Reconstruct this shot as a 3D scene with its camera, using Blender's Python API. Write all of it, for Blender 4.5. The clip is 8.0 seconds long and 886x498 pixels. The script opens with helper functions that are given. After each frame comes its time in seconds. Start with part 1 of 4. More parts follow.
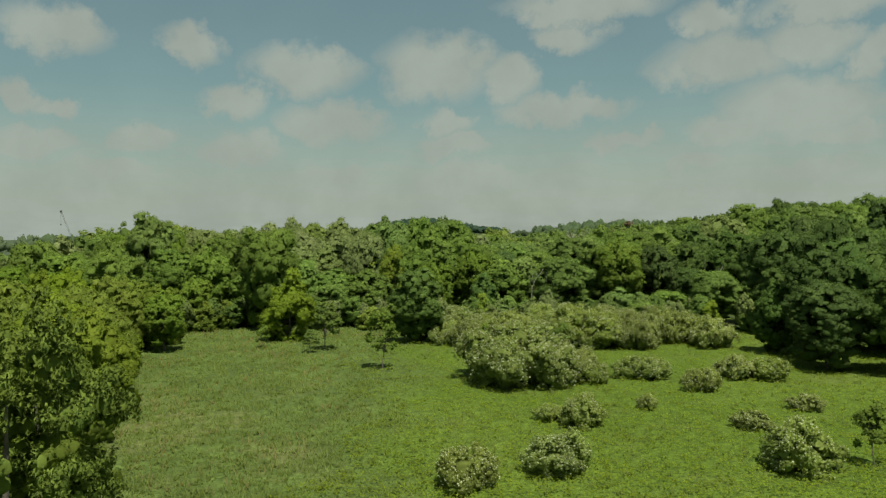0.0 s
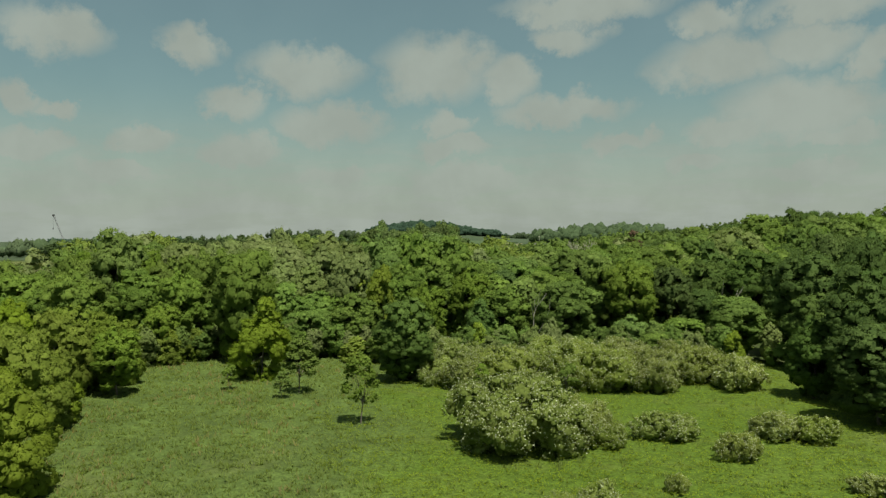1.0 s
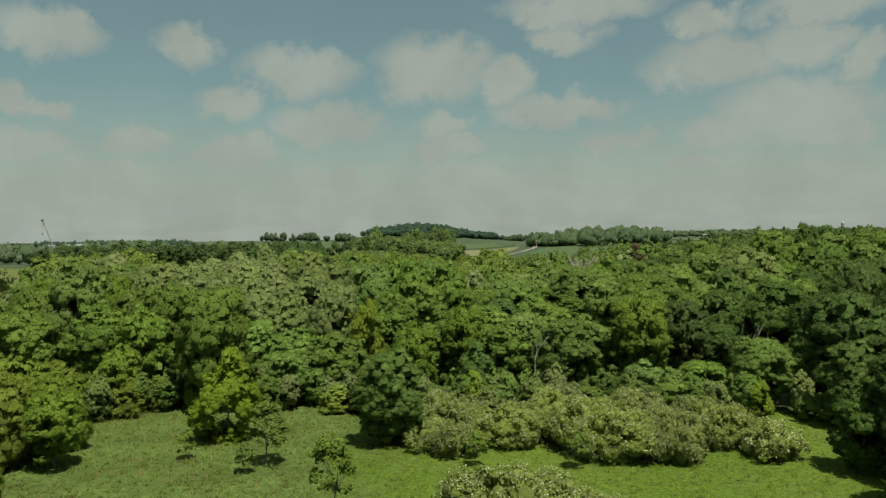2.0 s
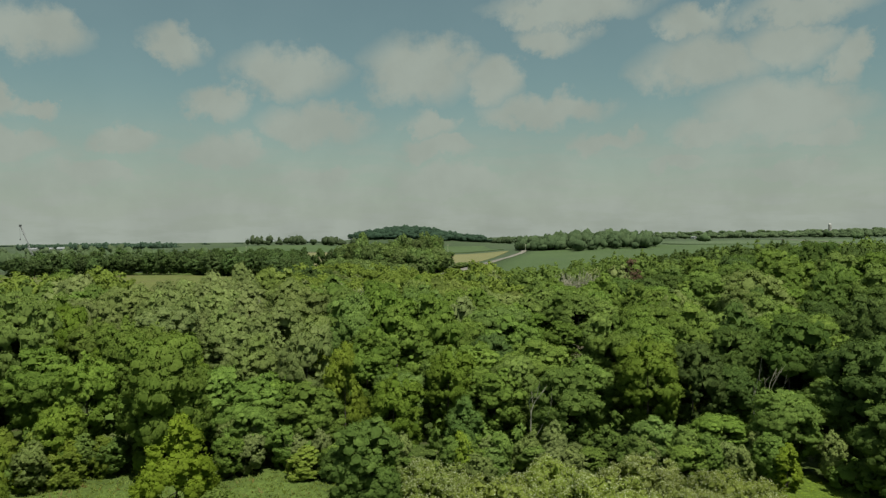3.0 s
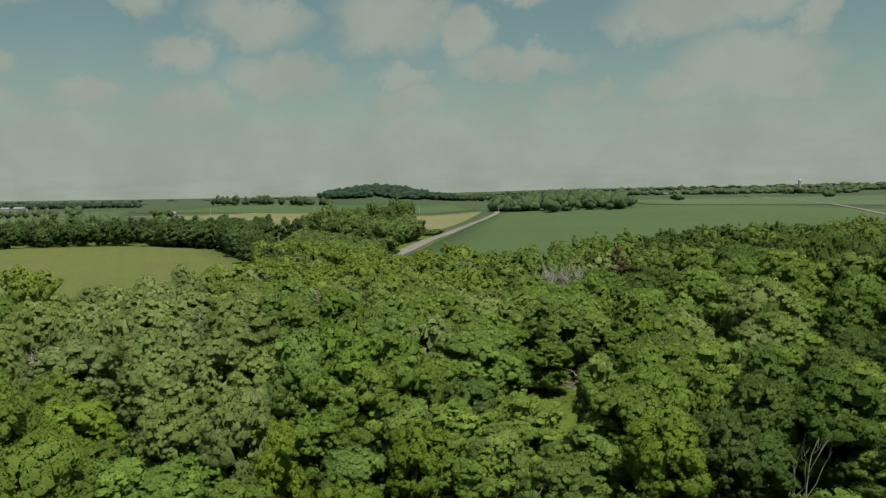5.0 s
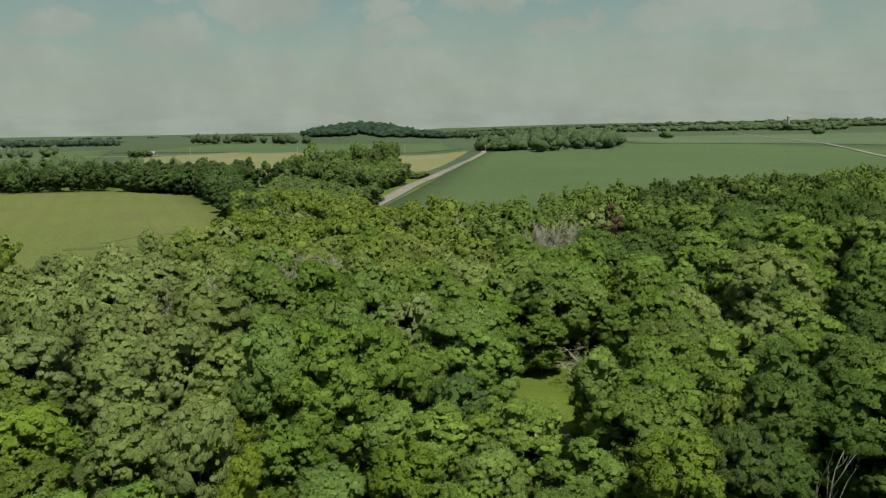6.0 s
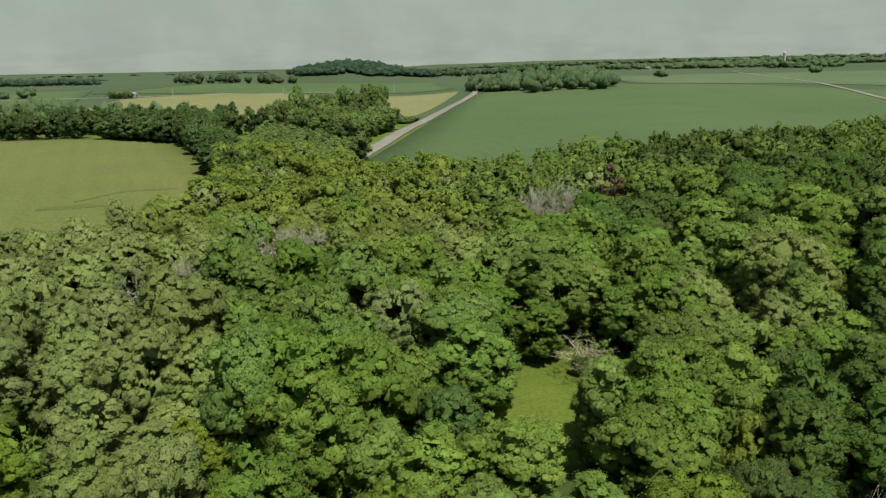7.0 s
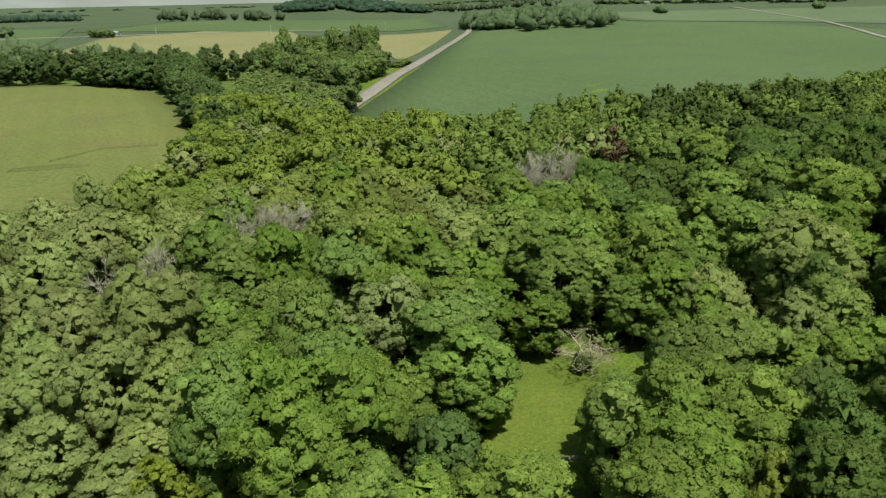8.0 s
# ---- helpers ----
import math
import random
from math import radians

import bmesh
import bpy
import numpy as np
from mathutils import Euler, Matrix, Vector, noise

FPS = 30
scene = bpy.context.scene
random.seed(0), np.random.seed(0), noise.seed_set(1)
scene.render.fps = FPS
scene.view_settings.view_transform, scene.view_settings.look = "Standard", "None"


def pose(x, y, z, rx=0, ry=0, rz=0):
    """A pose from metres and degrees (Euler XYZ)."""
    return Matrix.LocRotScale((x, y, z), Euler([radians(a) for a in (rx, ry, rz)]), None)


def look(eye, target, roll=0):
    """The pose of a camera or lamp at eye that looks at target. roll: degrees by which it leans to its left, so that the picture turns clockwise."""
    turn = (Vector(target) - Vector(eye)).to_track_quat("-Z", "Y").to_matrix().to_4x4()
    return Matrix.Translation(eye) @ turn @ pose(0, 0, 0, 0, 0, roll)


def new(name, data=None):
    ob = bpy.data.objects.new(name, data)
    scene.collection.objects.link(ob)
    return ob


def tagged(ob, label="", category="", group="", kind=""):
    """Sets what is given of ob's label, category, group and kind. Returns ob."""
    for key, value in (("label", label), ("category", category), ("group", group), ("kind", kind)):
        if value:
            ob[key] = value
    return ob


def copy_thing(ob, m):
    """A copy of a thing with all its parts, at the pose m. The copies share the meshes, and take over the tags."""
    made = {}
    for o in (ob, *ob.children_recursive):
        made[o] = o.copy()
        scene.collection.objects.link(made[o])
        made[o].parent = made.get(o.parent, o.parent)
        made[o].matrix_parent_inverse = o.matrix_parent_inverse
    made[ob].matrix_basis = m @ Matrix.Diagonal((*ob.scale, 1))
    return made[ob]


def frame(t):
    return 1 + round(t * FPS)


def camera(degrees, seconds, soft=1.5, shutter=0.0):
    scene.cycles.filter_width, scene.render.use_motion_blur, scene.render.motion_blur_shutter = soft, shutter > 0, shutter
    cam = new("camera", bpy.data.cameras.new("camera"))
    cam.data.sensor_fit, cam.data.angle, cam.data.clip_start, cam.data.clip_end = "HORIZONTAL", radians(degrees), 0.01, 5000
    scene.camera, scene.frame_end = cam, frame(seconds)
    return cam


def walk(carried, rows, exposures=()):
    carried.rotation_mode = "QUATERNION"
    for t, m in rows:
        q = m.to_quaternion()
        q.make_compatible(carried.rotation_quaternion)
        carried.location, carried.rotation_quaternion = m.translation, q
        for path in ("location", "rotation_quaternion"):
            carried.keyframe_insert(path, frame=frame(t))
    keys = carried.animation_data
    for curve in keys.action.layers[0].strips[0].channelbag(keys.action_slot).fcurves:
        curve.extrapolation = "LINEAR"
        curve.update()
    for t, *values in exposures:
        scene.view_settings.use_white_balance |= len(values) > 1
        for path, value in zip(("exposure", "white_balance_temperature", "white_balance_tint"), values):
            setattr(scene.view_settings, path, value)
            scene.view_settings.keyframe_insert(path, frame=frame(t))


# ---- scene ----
cam = camera(62.9, 8.0, soft=1.3)
METRES, EYE, TILT, LEAN, TURN = 100.0, 15.1, -1.2, 0.5, 0.0
ROWS = [
    (0.0, 0.0, 0.0, 0.0, -0.0, 0.0, 0.0),
    (0.5, 0.006, 0.0589, 0.0144, -0.02, 0.03, 0.01),
    (1.0, 0.0108, 0.1174, 0.0339, -0.05, 0.09, 0.03),
    (1.5, 0.0148, 0.1756, 0.0585, -0.08, 0.1, 0.06),
    (3.0, 0.0246, 0.348, 0.1351, -1.24, 0.15, 0.2),
    (3.5, 0.0269, 0.4048, 0.1611, -1.64, 0.14, 0.24),
    (4.0, 0.0307, 0.4608, 0.1872, -2.14, -0.13, 0.32),
    (4.5, 0.0344, 0.5172, 0.214, -2.79, -1.44, 0.39),
    (6.0, 0.0466, 0.687, 0.2958, -4.55, -8.62, 0.55),
    (6.5, 0.0512, 0.7435, 0.3225, -4.96, -11.05, 0.59),
    (7.0, 0.0564, 0.7991, 0.3495, -5.32, -13.51, 0.64),
    (7.5, 0.0623, 0.8548, 0.3765, -5.63, -15.98, 0.68),
    (8.0, 0.068, 0.9107, 0.4035, -5.86, -18.42, 0.68),
]
walk(cam, [(t, pose(0, 0, EYE, TILT, LEAN, TURN) @ pose(METRES * x, METRES * y, METRES * z, 90 + pitch, roll, yaw)) for t, x, y, z, yaw, pitch, roll in ROWS], [(0.0, 0.46), (1.5, 0.44), (3.0, 0.38), (4.5, 0.31), (5.3, 0.34), (6.5, 0.45), (8.0, 0.71)])


# ---- world, sun ----
SUN_AZ, SUN_EL = 150.0, 68.0
CLOUDS_HIGH = [(-28.1, 14.2, 3.8, 1.8), (-19.1, 13.9, 2.8, 1.4), (-11.0, 12.5, 4.5, 2.0), (-0.6, 12.7, 4.7, 2.7), (11.1, 17.0, 6.5, 1.3), (10.2, 15.0, 3.0, 1.3), (21.5, 12.4, 5.0, 2.1), (20.4, 15.3, 2.9, 1.3), (27.8, 15.4, 4.5, 1.1), (27.1, 13.2, 3.2, 1.8), (30.7, 11.7, 1.7, 1.6), (-29.8, 9.6, 1.7, 1.4), (-27.7, 8.9, 1.4, 0.8), (5.2, 12.0, 2.7, 1.8)]
CLOUDS_LOW = [(-16.1, 9.9, 2.5, 1.4), (-8.2, 8.7, 5.0, 1.8), (9.6, 9.6, 5.6, 1.4), (0.3, 8.6, 2.0, 1.1), (13.8, 6.9, 2.9, 1.1), (0.7, 6.8, 3.4, 1.1), (26.4, 8.7, 6.1, 2.5), (21.5, 7.4, 3.5, 1.3), (28.8, 6.6, 3.4, 1.1), (-29.5, 6.5, 3.0, 1.3), (-24.5, 4.8, 5.2, 1.1), (-22.2, 7.2, 2.7, 1.1), (-15.4, 6.4, 3.3, 1.6), (-8.6, 4.6, 3.5, 1.1), (2.1, 4.2, 6.7, 1.8), (18.8, 5.0, 2.8, 0.9), (26.7, 4.1, 4.3, 0.9)]


class Nodes:
    """Short way to write node trees."""

    def __init__(self, tree):
        self.tree = tree
        tree.nodes.clear()

    def add(self, kind, inputs=(), **settings):
        node = self.tree.nodes.new(kind)
        for key, value in settings.items():
            setattr(node, key, value)
        for slot, value in dict(inputs).items():
            if isinstance(value, bpy.types.NodeSocket):
                self.tree.links.new(value, node.inputs[slot])
            else:
                node.inputs[slot].default_value = value
        return node

    def math(self, op, a, b=0.0, clamp=False):
        return self.add("ShaderNodeMath", {0: a, 1: b}, operation=op, use_clamp=clamp).outputs[0]

    def mix(self, fac, a, b, blend="MIX"):
        return self.add("ShaderNodeMix", {0: fac, 6: a, 7: b}, data_type="RGBA", blend_type=blend).outputs[2]

    def ramp(self, value, lo, hi, a=0.0, b=1.0, smooth=True):
        return self.add("ShaderNodeMapRange", {0: value, 1: lo, 2: hi, 3: a, 4: b},
                        interpolation_type="SMOOTHSTEP" if smooth else "LINEAR").outputs[0]

    def noise(self, vector, scale, detail=3.0, rough=0.55):
        return self.add("ShaderNodeTexNoise", {"Vector": vector, "Scale": scale, "Detail": detail, "Roughness": rough}).outputs[0]


def build_world():
    world = bpy.data.worlds.new("sky")
    world.use_nodes = True
    scene.world = world
    n = Nodes(world.node_tree)
    ray = n.add("ShaderNodeTexCoord").outputs["Generated"]
    xyz = n.add("ShaderNodeSeparateXYZ", {0: ray}).outputs
    deg = 180 / math.pi
    az = n.math("MULTIPLY", n.math("ARCTAN2", xyz[0], xyz[1]), deg)
    el = n.math("MULTIPLY", n.math("ARCSINE", xyz[2]), deg)
    # ragged cloud edges
    low = n.math("SUBTRACT", n.noise(ray, 11.0, 4.0), 0.5)
    fine = n.math("SUBTRACT", n.noise(ray, 24.0, 5.0, 0.65), 0.5)
    wob = n.math("ADD", n.math("MULTIPLY", low, 2.2), n.math("MULTIPLY", fine, 2.4))
    place = n.add("ShaderNodeCombineXYZ", {0: n.math("ADD", az, n.math("MULTIPLY", wob, 1.9)), 1: n.math("ADD", el, n.math("ADD", n.math("MULTIPLY", fine, 3.4), n.math("MULTIPLY", low, 1.6)))}).outputs[0]
    nearest = None
    for a, e, w, h in CLOUDS_HIGH + CLOUDS_LOW:
        v = n.add("ShaderNodeVectorMath", {0: place, 1: (1 / w, 1 / h, 0), 2: (-a / w, -e / h, 0)}, operation="MULTIPLY_ADD").outputs[0]
        d = n.add("ShaderNodeVectorMath", {0: v}, operation="LENGTH").outputs[1]
        nearest = d if nearest is None else n.math("MINIMUM", nearest, d)
    clouds = n.ramp(nearest, 1.4, 0.5)
    # clouds of the same kind over the rest of the sky
    away = n.math("MAXIMUM", n.ramp(n.math("ABSOLUTE", az), 34, 42), n.ramp(el, 18.5, 24))
    flat = n.add("ShaderNodeVectorMath", {0: ray, 1: (1, 1, 2.2)}, operation="MULTIPLY").outputs[0]
    others = n.math("MULTIPLY", n.ramp(n.noise(flat, 5.0, 5.0), 0.50, 0.60), away)
    clouds = n.math("MAXIMUM", clouds, others)
    # faint rows of low cloud towards the horizon
    row = n.add("ShaderNodeCombineXYZ", {0: n.math("MULTIPLY", az, 0.16), 1: n.math("MULTIPLY", el, 0.75)}).outputs[0]
    rows = n.math("MULTIPLY", n.ramp(n.noise(row, 1.0, 4.0, 0.6), 0.42, 0.6), n.ramp(el, 9.5, 6.0))
    veil = n.math("ADD", n.ramp(el, 12.0, 0.5, 0.24, 0.95), n.math("MULTIPLY", n.math("SUBTRACT", rows, 0.5), 0.16), True)
    cover = n.math("MAXIMUM", n.math("MULTIPLY", clouds, 0.93), veil)
    sky = n.add("ShaderNodeTexSky", sky_type="NISHITA", sun_disc=False, sun_elevation=radians(SUN_EL), sun_rotation=radians(SUN_AZ),
                air_density=1.0, dust_density=1.5, ozone_density=1.0).outputs[0]
    blue = n.mix(1.0, sky, SKY_TINT, "MULTIPLY")
    shade = n.ramp(n.noise(ray, 14.0, 4.0), 0.3, 0.7, 0.94, 1.05)
    white = n.mix(1.0, CLOUD_COLOUR, n.add("ShaderNodeCombineColor", {0: shade, 1: shade, 2: shade}).outputs[0], "MULTIPLY")
    back = n.add("ShaderNodeBackground", {0: n.mix(cover, blue, white), 1: 1.0})
    n.tree.links.new(back.outputs[0], n.add("ShaderNodeOutputWorld").inputs[0])


SKY_TINT = (0.0530, 0.0640, 0.0475, 1)
CLOUD_COLOUR = (0.258, 0.290, 0.252, 1)
build_world()
s_dir = Vector((math.sin(radians(SUN_AZ)) * math.cos(radians(SUN_EL)), math.cos(radians(SUN_AZ)) * math.cos(radians(SUN_EL)), math.sin(radians(SUN_EL))))
sun = new("sun", bpy.data.lights.new("sun", "SUN"))
sun.data.energy, sun.data.angle, sun.data.color = 4.3, radians(0.55), (1.0, 0.96, 0.86)
sun.matrix_world = look(s_dir * 300, (0, 0, 0))


# ---- materials ----
def material(name):
    m = bpy.data.materials.new(name)
    m.use_nodes = True
    return m, Nodes(m.node_tree)


def finish(n, shader, bump=None):
    n.tree.links.new(shader, n.add("ShaderNodeOutputMaterial").inputs[0])


def leaf_material(name, dark, light, through_light=0.37, vary=0.17, rough=0.75, cell=4.0, contrast=0.12, hues=(0.482, 0.496)):
    """Leaves: a colour for each leaf between two greens, a drift from tree to tree and over the stand, light shining through."""
    m, n = material(name)
    geo = n.add("ShaderNodeNewGeometry").outputs
    each = n.add("ShaderNodeObjectInfo").outputs["Random"]
    col = n.mix(n.ramp(geo["Random Per Island"], 0, 1, 0.1, 0.9, False), (*dark, 1), (*light, 1))
    patch = n.math("ADD", n.math("MULTIPLY", n.noise(geo["Position"], 0.6, 2.0), 0.5), n.math("MULTIPLY", n.noise(geo["Position"], 0.11, 2.0), 0.5))
    cells = n.add("ShaderNodeTexVoronoi", {"Vector": geo["Position"], "Scale": cell, "Randomness": 1.0}).outputs["Color"]
    one = n.add("ShaderNodeSeparateColor", {0: cells}).outputs
    grain = n.ramp(one[0], 0, 1, 1 - contrast, 1 + contrast, False)
    col = n.mix(1.0, col, n.add("ShaderNodeCombineColor", {0: grain, 1: grain, 2: grain}).outputs[0], "MULTIPLY")
    tilt = n.add("ShaderNodeVectorMath", {0: cells, 1: (0.5, 0.5, 0.5)}, operation="SUBTRACT").outputs[0]
    facing = n.add("ShaderNodeVectorMath", {0: tilt, 1: (0.3, 0.3, 0.3), 2: geo["Normal"]}, operation="MULTIPLY_ADD").outputs[0]
    facing = n.add("ShaderNodeVectorMath", {0: facing}, operation="NORMALIZE").outputs[0]
    value = n.math("MULTIPLY", n.ramp(each, 0, 1, 1 - vary, 1 + vary, False), n.ramp(patch, 0.25, 0.75, 0.78, 1.22))
    hue = n.ramp(n.math("FRACT", n.math("MULTIPLY", each, 7.31)), 0, 1, *hues, False)
    sat = n.ramp(n.math("FRACT", n.math("MULTIPLY", each, 3.77)), 0, 1, 0.93, 1.04, False)
    col = n.add("ShaderNodeHueSaturation", {"Color": col, "Hue": hue, "Saturation": sat, "Value": value}).outputs[0]
    p = n.add("ShaderNodeBsdfPrincipled", {"Base Color": col, "Roughness": rough, "Specular IOR Level": 0.03, "Normal": facing}).outputs[0]
    warm = n.mix(1.0, col, (1.2, 1.2, 0.8, 1), "MULTIPLY")
    t = n.add("ShaderNodeBsdfTranslucent", {"Color": warm}).outputs[0]
    finish(n, n.add("ShaderNodeMixShader", {0: through_light, 1: p, 2: t}).outputs[0])
    return m


def plain_material(name, a, b, scale, rough=0.8, bump=0.3, metal=0.0, fine=6.0):
    """A solid surface with colour variation at two scales and fine relief."""
    m, n = material(name)
    pos = n.add("ShaderNodeTexCoord").outputs["Object"]
    big = n.noise(pos, scale, 3.0)
    small = n.noise(pos, scale * fine, 4.0)
    col = n.mix(n.ramp(n.math("ADD", n.math("MULTIPLY", big, 0.6), n.math("MULTIPLY", small, 0.4)), 0.3, 0.7), (*a, 1), (*b, 1))
    relief = n.add("ShaderNodeBump", {"Strength": bump, "Distance": 0.05, "Height": small}).outputs[0]
    finish(n, n.add("ShaderNodeBsdfPrincipled", {"Base Color": col, "Roughness": rough, "Metallic": metal, "Normal": relief}).outputs[0])
    return m


def field_material(name, a, b, c, scales=(0.012, 0.09, 1.3), bump=0.6, rows=None, row_fac=0.12, grain=0.1, soft_grass=None, straw=None):
    """Ground cover: drifts over the field, patches, tufts; sown rows where there are some."""
    m, n = material(name)
    pos = n.add("ShaderNodeNewGeometry").outputs["Position"]
    wide = n.noise(pos, scales[0], 3.0)
    mid = n.noise(pos, scales[1], 4.0)
    tuft = n.noise(pos, scales[2], 5.0, 0.7)
    col = n.mix(n.ramp(wide, 0.35, 0.65), (*a, 1), (*b, 1))
    col = n.mix(n.math("MULTIPLY", n.ramp(mid, 0.5, 0.72), 0.7), col, (*c, 1))
    if soft_grass:
        xyz = n.add("ShaderNodeSeparateXYZ", {0: pos}).outputs
        side = n.math("ADD", xyz[0], n.math("MULTIPLY", n.math("SUBTRACT", n.noise(pos, 0.07, 4.0), 0.5), 26.0))
        col = n.mix(n.ramp(side, 1.0, -9.0), col, n.mix(n.ramp(mid, 0.35, 0.65), (*soft_grass, 1), (*[0.72 * q for q in soft_grass], 1)))
        dry = n.math("MULTIPLY", n.ramp(side, -6.0, -14.0), n.math("MULTIPLY", n.ramp(n.noise(pos, 0.11, 3.0), 0.46, 0.62), n.ramp(xyz[1], 84.0, 52.0)))
        col = n.mix(n.math("MULTIPLY", dry, 0.75), col, (*straw, 1))
    cells = n.add("ShaderNodeTexVoronoi", {"Vector": pos, "Scale": scales[2] * 3.0, "Randomness": 1.0}).outputs["Color"]
    spot = n.add("ShaderNodeSeparateColor", {0: cells}).outputs[0]
    gain = n.math("MULTIPLY", n.ramp(tuft, 0.2, 0.8, 0.72, 1.28), n.ramp(spot, 0, 1, 1 - grain, 1 + grain, False))
    if rows is not None:
        turned = n.add("ShaderNodeVectorMath", {0: pos, 1: (math.cos(rows), math.sin(rows), 0)}, operation="DOT_PRODUCT").outputs[1]
        wave = n.math("SINE", n.math("MULTIPLY", n.math("ADD", turned, n.math("MULTIPLY", mid, 3.0)), 0.55))
        gain = n.math("MULTIPLY", gain, n.ramp(wave, -1, 1, 1 - row_fac, 1 + row_fac))
    col = n.mix(1.0, col, n.add("ShaderNodeCombineColor", {0: gain, 1: gain, 2: gain}).outputs[0], "MULTIPLY")
    relief = n.add("ShaderNodeBump", {"Strength": bump, "Distance": 0.25, "Height": tuft}).outputs[0]
    finish(n, n.add("ShaderNodeBsdfPrincipled", {"Base Color": col, "Roughness": 0.9, "Specular IOR Level": 0.15, "Normal": relief}).outputs[0])
    return m


GREEN = leaf_material("broad_leaves", (0.072, 0.130, 0.026), (0.150, 0.240, 0.050))
DARK = leaf_material("dark_leaves", (0.048, 0.092, 0.022), (0.094, 0.160, 0.038))
PALE = leaf_material("willow_leaves", (0.110, 0.156, 0.045), (0.184, 0.234, 0.078), 0.32, hues=(0.490, 0.500))
YELLOW = leaf_material("yellow_green_leaves", (0.112, 0.164, 0.018), (0.184, 0.250, 0.032), 0.4, hues=(0.492, 0.504))
LOCUST = leaf_material("pale_yellow_green_leaves", (0.156, 0.218, 0.028), (0.240, 0.318, 0.048), 0.5, hues=(0.496, 0.503))
BUCKEYE = leaf_material("drooping_leaves", (0.046, 0.084, 0.017), (0.150, 0.222, 0.040), 0.25)
BELT = leaf_material("field_edge_leaves", (0.042, 0.078, 0.024), (0.084, 0.138, 0.044), 0.25, 0.25)
EDGE = leaf_material("light_field_edge_leaves", (0.078, 0.130, 0.036), (0.146, 0.212, 0.066), 0.34, 0.25, hues=(0.484, 0.502))
FRESH = leaf_material("fresh_green_leaves", (0.086, 0.152, 0.022), (0.146, 0.228, 0.038))
OLIVE = leaf_material("olive_green_leaves", (0.096, 0.142, 0.030), (0.168, 0.232, 0.052), 0.36, 0.22, hues=(0.482, 0.498))
SAPLING = leaf_material("young_leaves", (0.125, 0.190, 0.030), (0.190, 0.262, 0.050), 0.34, hues=(0.498, 0.508))
SHRUB = leaf_material("shrub_leaves", (0.150, 0.212, 0.044), (0.262, 0.334, 0.086), 0.48)
BLOSSOM = leaf_material("blossom", (0.310, 0.348, 0.190), (0.460, 0.500, 0.300), 0.25, 0.1, hues=(0.498, 0.502))
RUSSET = leaf_material("withered_leaves", (0.070, 0.050, 0.030), (0.125, 0.090, 0.055), 0.15, 0.15, hues=(0.499, 0.503))
# far woods: distance haze put into the leaf colour as bluer, greyer greens
HAZED_DARK = leaf_material("hazed_dark_leaves", (0.026, 0.048, 0.032), (0.046, 0.078, 0.050), 0.15, 0.2)
HAZED_GREEN = leaf_material("hazed_leaves", (0.050, 0.084, 0.038), (0.086, 0.130, 0.060), 0.2, 0.3)
GRASS_BLADES = leaf_material("grass_blades", (0.100, 0.160, 0.036), (0.154, 0.220, 0.060), 0.5, 0.05)
WEED_LEAVES = leaf_material("weed_leaves", (0.110, 0.172, 0.015), (0.156, 0.230, 0.025), 0.45, 0.05)
STRAW = leaf_material("straw_stalks", (0.152, 0.148, 0.044), (0.249, 0.237, 0.078), 0.5, 0.1)
BARK = plain_material("bark", (0.075, 0.062, 0.048), (0.16, 0.14, 0.115), 1.2, 0.9, 0.6)
DEADWOOD = plain_material("dead_wood", (0.290, 0.282, 0.208), (0.430, 0.418, 0.315), 0.9, 0.85, 0.5)
GREY_TWIGS = plain_material("grey_twigs", (0.215, 0.189, 0.126), (0.328, 0.300, 0.201), 0.9, 0.85, 0.5)
MEADOW = field_material("meadow", (0.066, 0.110, 0.011), (0.084, 0.128, 0.016), (0.096, 0.124, 0.026), (0.03, 0.16, 1.6), grain=0.3, soft_grass=(0.082, 0.122, 0.026), straw=(0.112, 0.118, 0.040))
HAY = field_material("hay_field", (0.092, 0.113, 0.031), (0.106, 0.120, 0.035), (0.104, 0.100, 0.041), (0.014, 0.03, 0.6), 0.3, 0.35, 0.02)
CROP = field_material("crop_field", (0.057, 0.091, 0.034), (0.064, 0.098, 0.039), (0.056, 0.082, 0.041), (0.006, 0.02, 0.5), 0.3, 0.25, 0.02)
CROP_PALE = field_material("pale_crop_field", (0.070, 0.104, 0.052), (0.081, 0.113, 0.056), (0.066, 0.090, 0.052), (0.006, 0.02, 0.4), 0.3, 0.9, 0.06)
TAN = field_material("ripening_field", (0.139, 0.145, 0.062), (0.160, 0.158, 0.073), (0.118, 0.136, 0.056), (0.008, 0.03, 0.5), 0.3, 1.2, 0.05)
GRAVEL = field_material("gravel", (0.164, 0.156, 0.132), (0.195, 0.185, 0.161), (0.126, 0.132, 0.084), (0.02, 0.1, 1.0), 0.3)
WHITE_METAL = plain_material("white_painted_metal", (0.34, 0.34, 0.32), (0.42, 0.42, 0.40), 0.3, 0.45, 0.1)
GREY_METAL = plain_material("grey_metal_roof", (0.19, 0.20, 0.20), (0.26, 0.27, 0.27), 0.3, 0.4, 0.1)
CONCRETE = plain_material("concrete", (0.30, 0.29, 0.27), (0.40, 0.39, 0.36), 0.3, 0.85, 0.2)
STEEL = plain_material("dark_steel", (0.06, 0.06, 0.065), (0.10, 0.10, 0.10), 0.3, 0.5, 0.1)


# ---- building helpers ----
def ss(v, lo, hi):
    t = np.clip((np.asarray(v, float) - lo) / (hi - lo), 0, 1)
    return t * t * (3 - 2 * t)


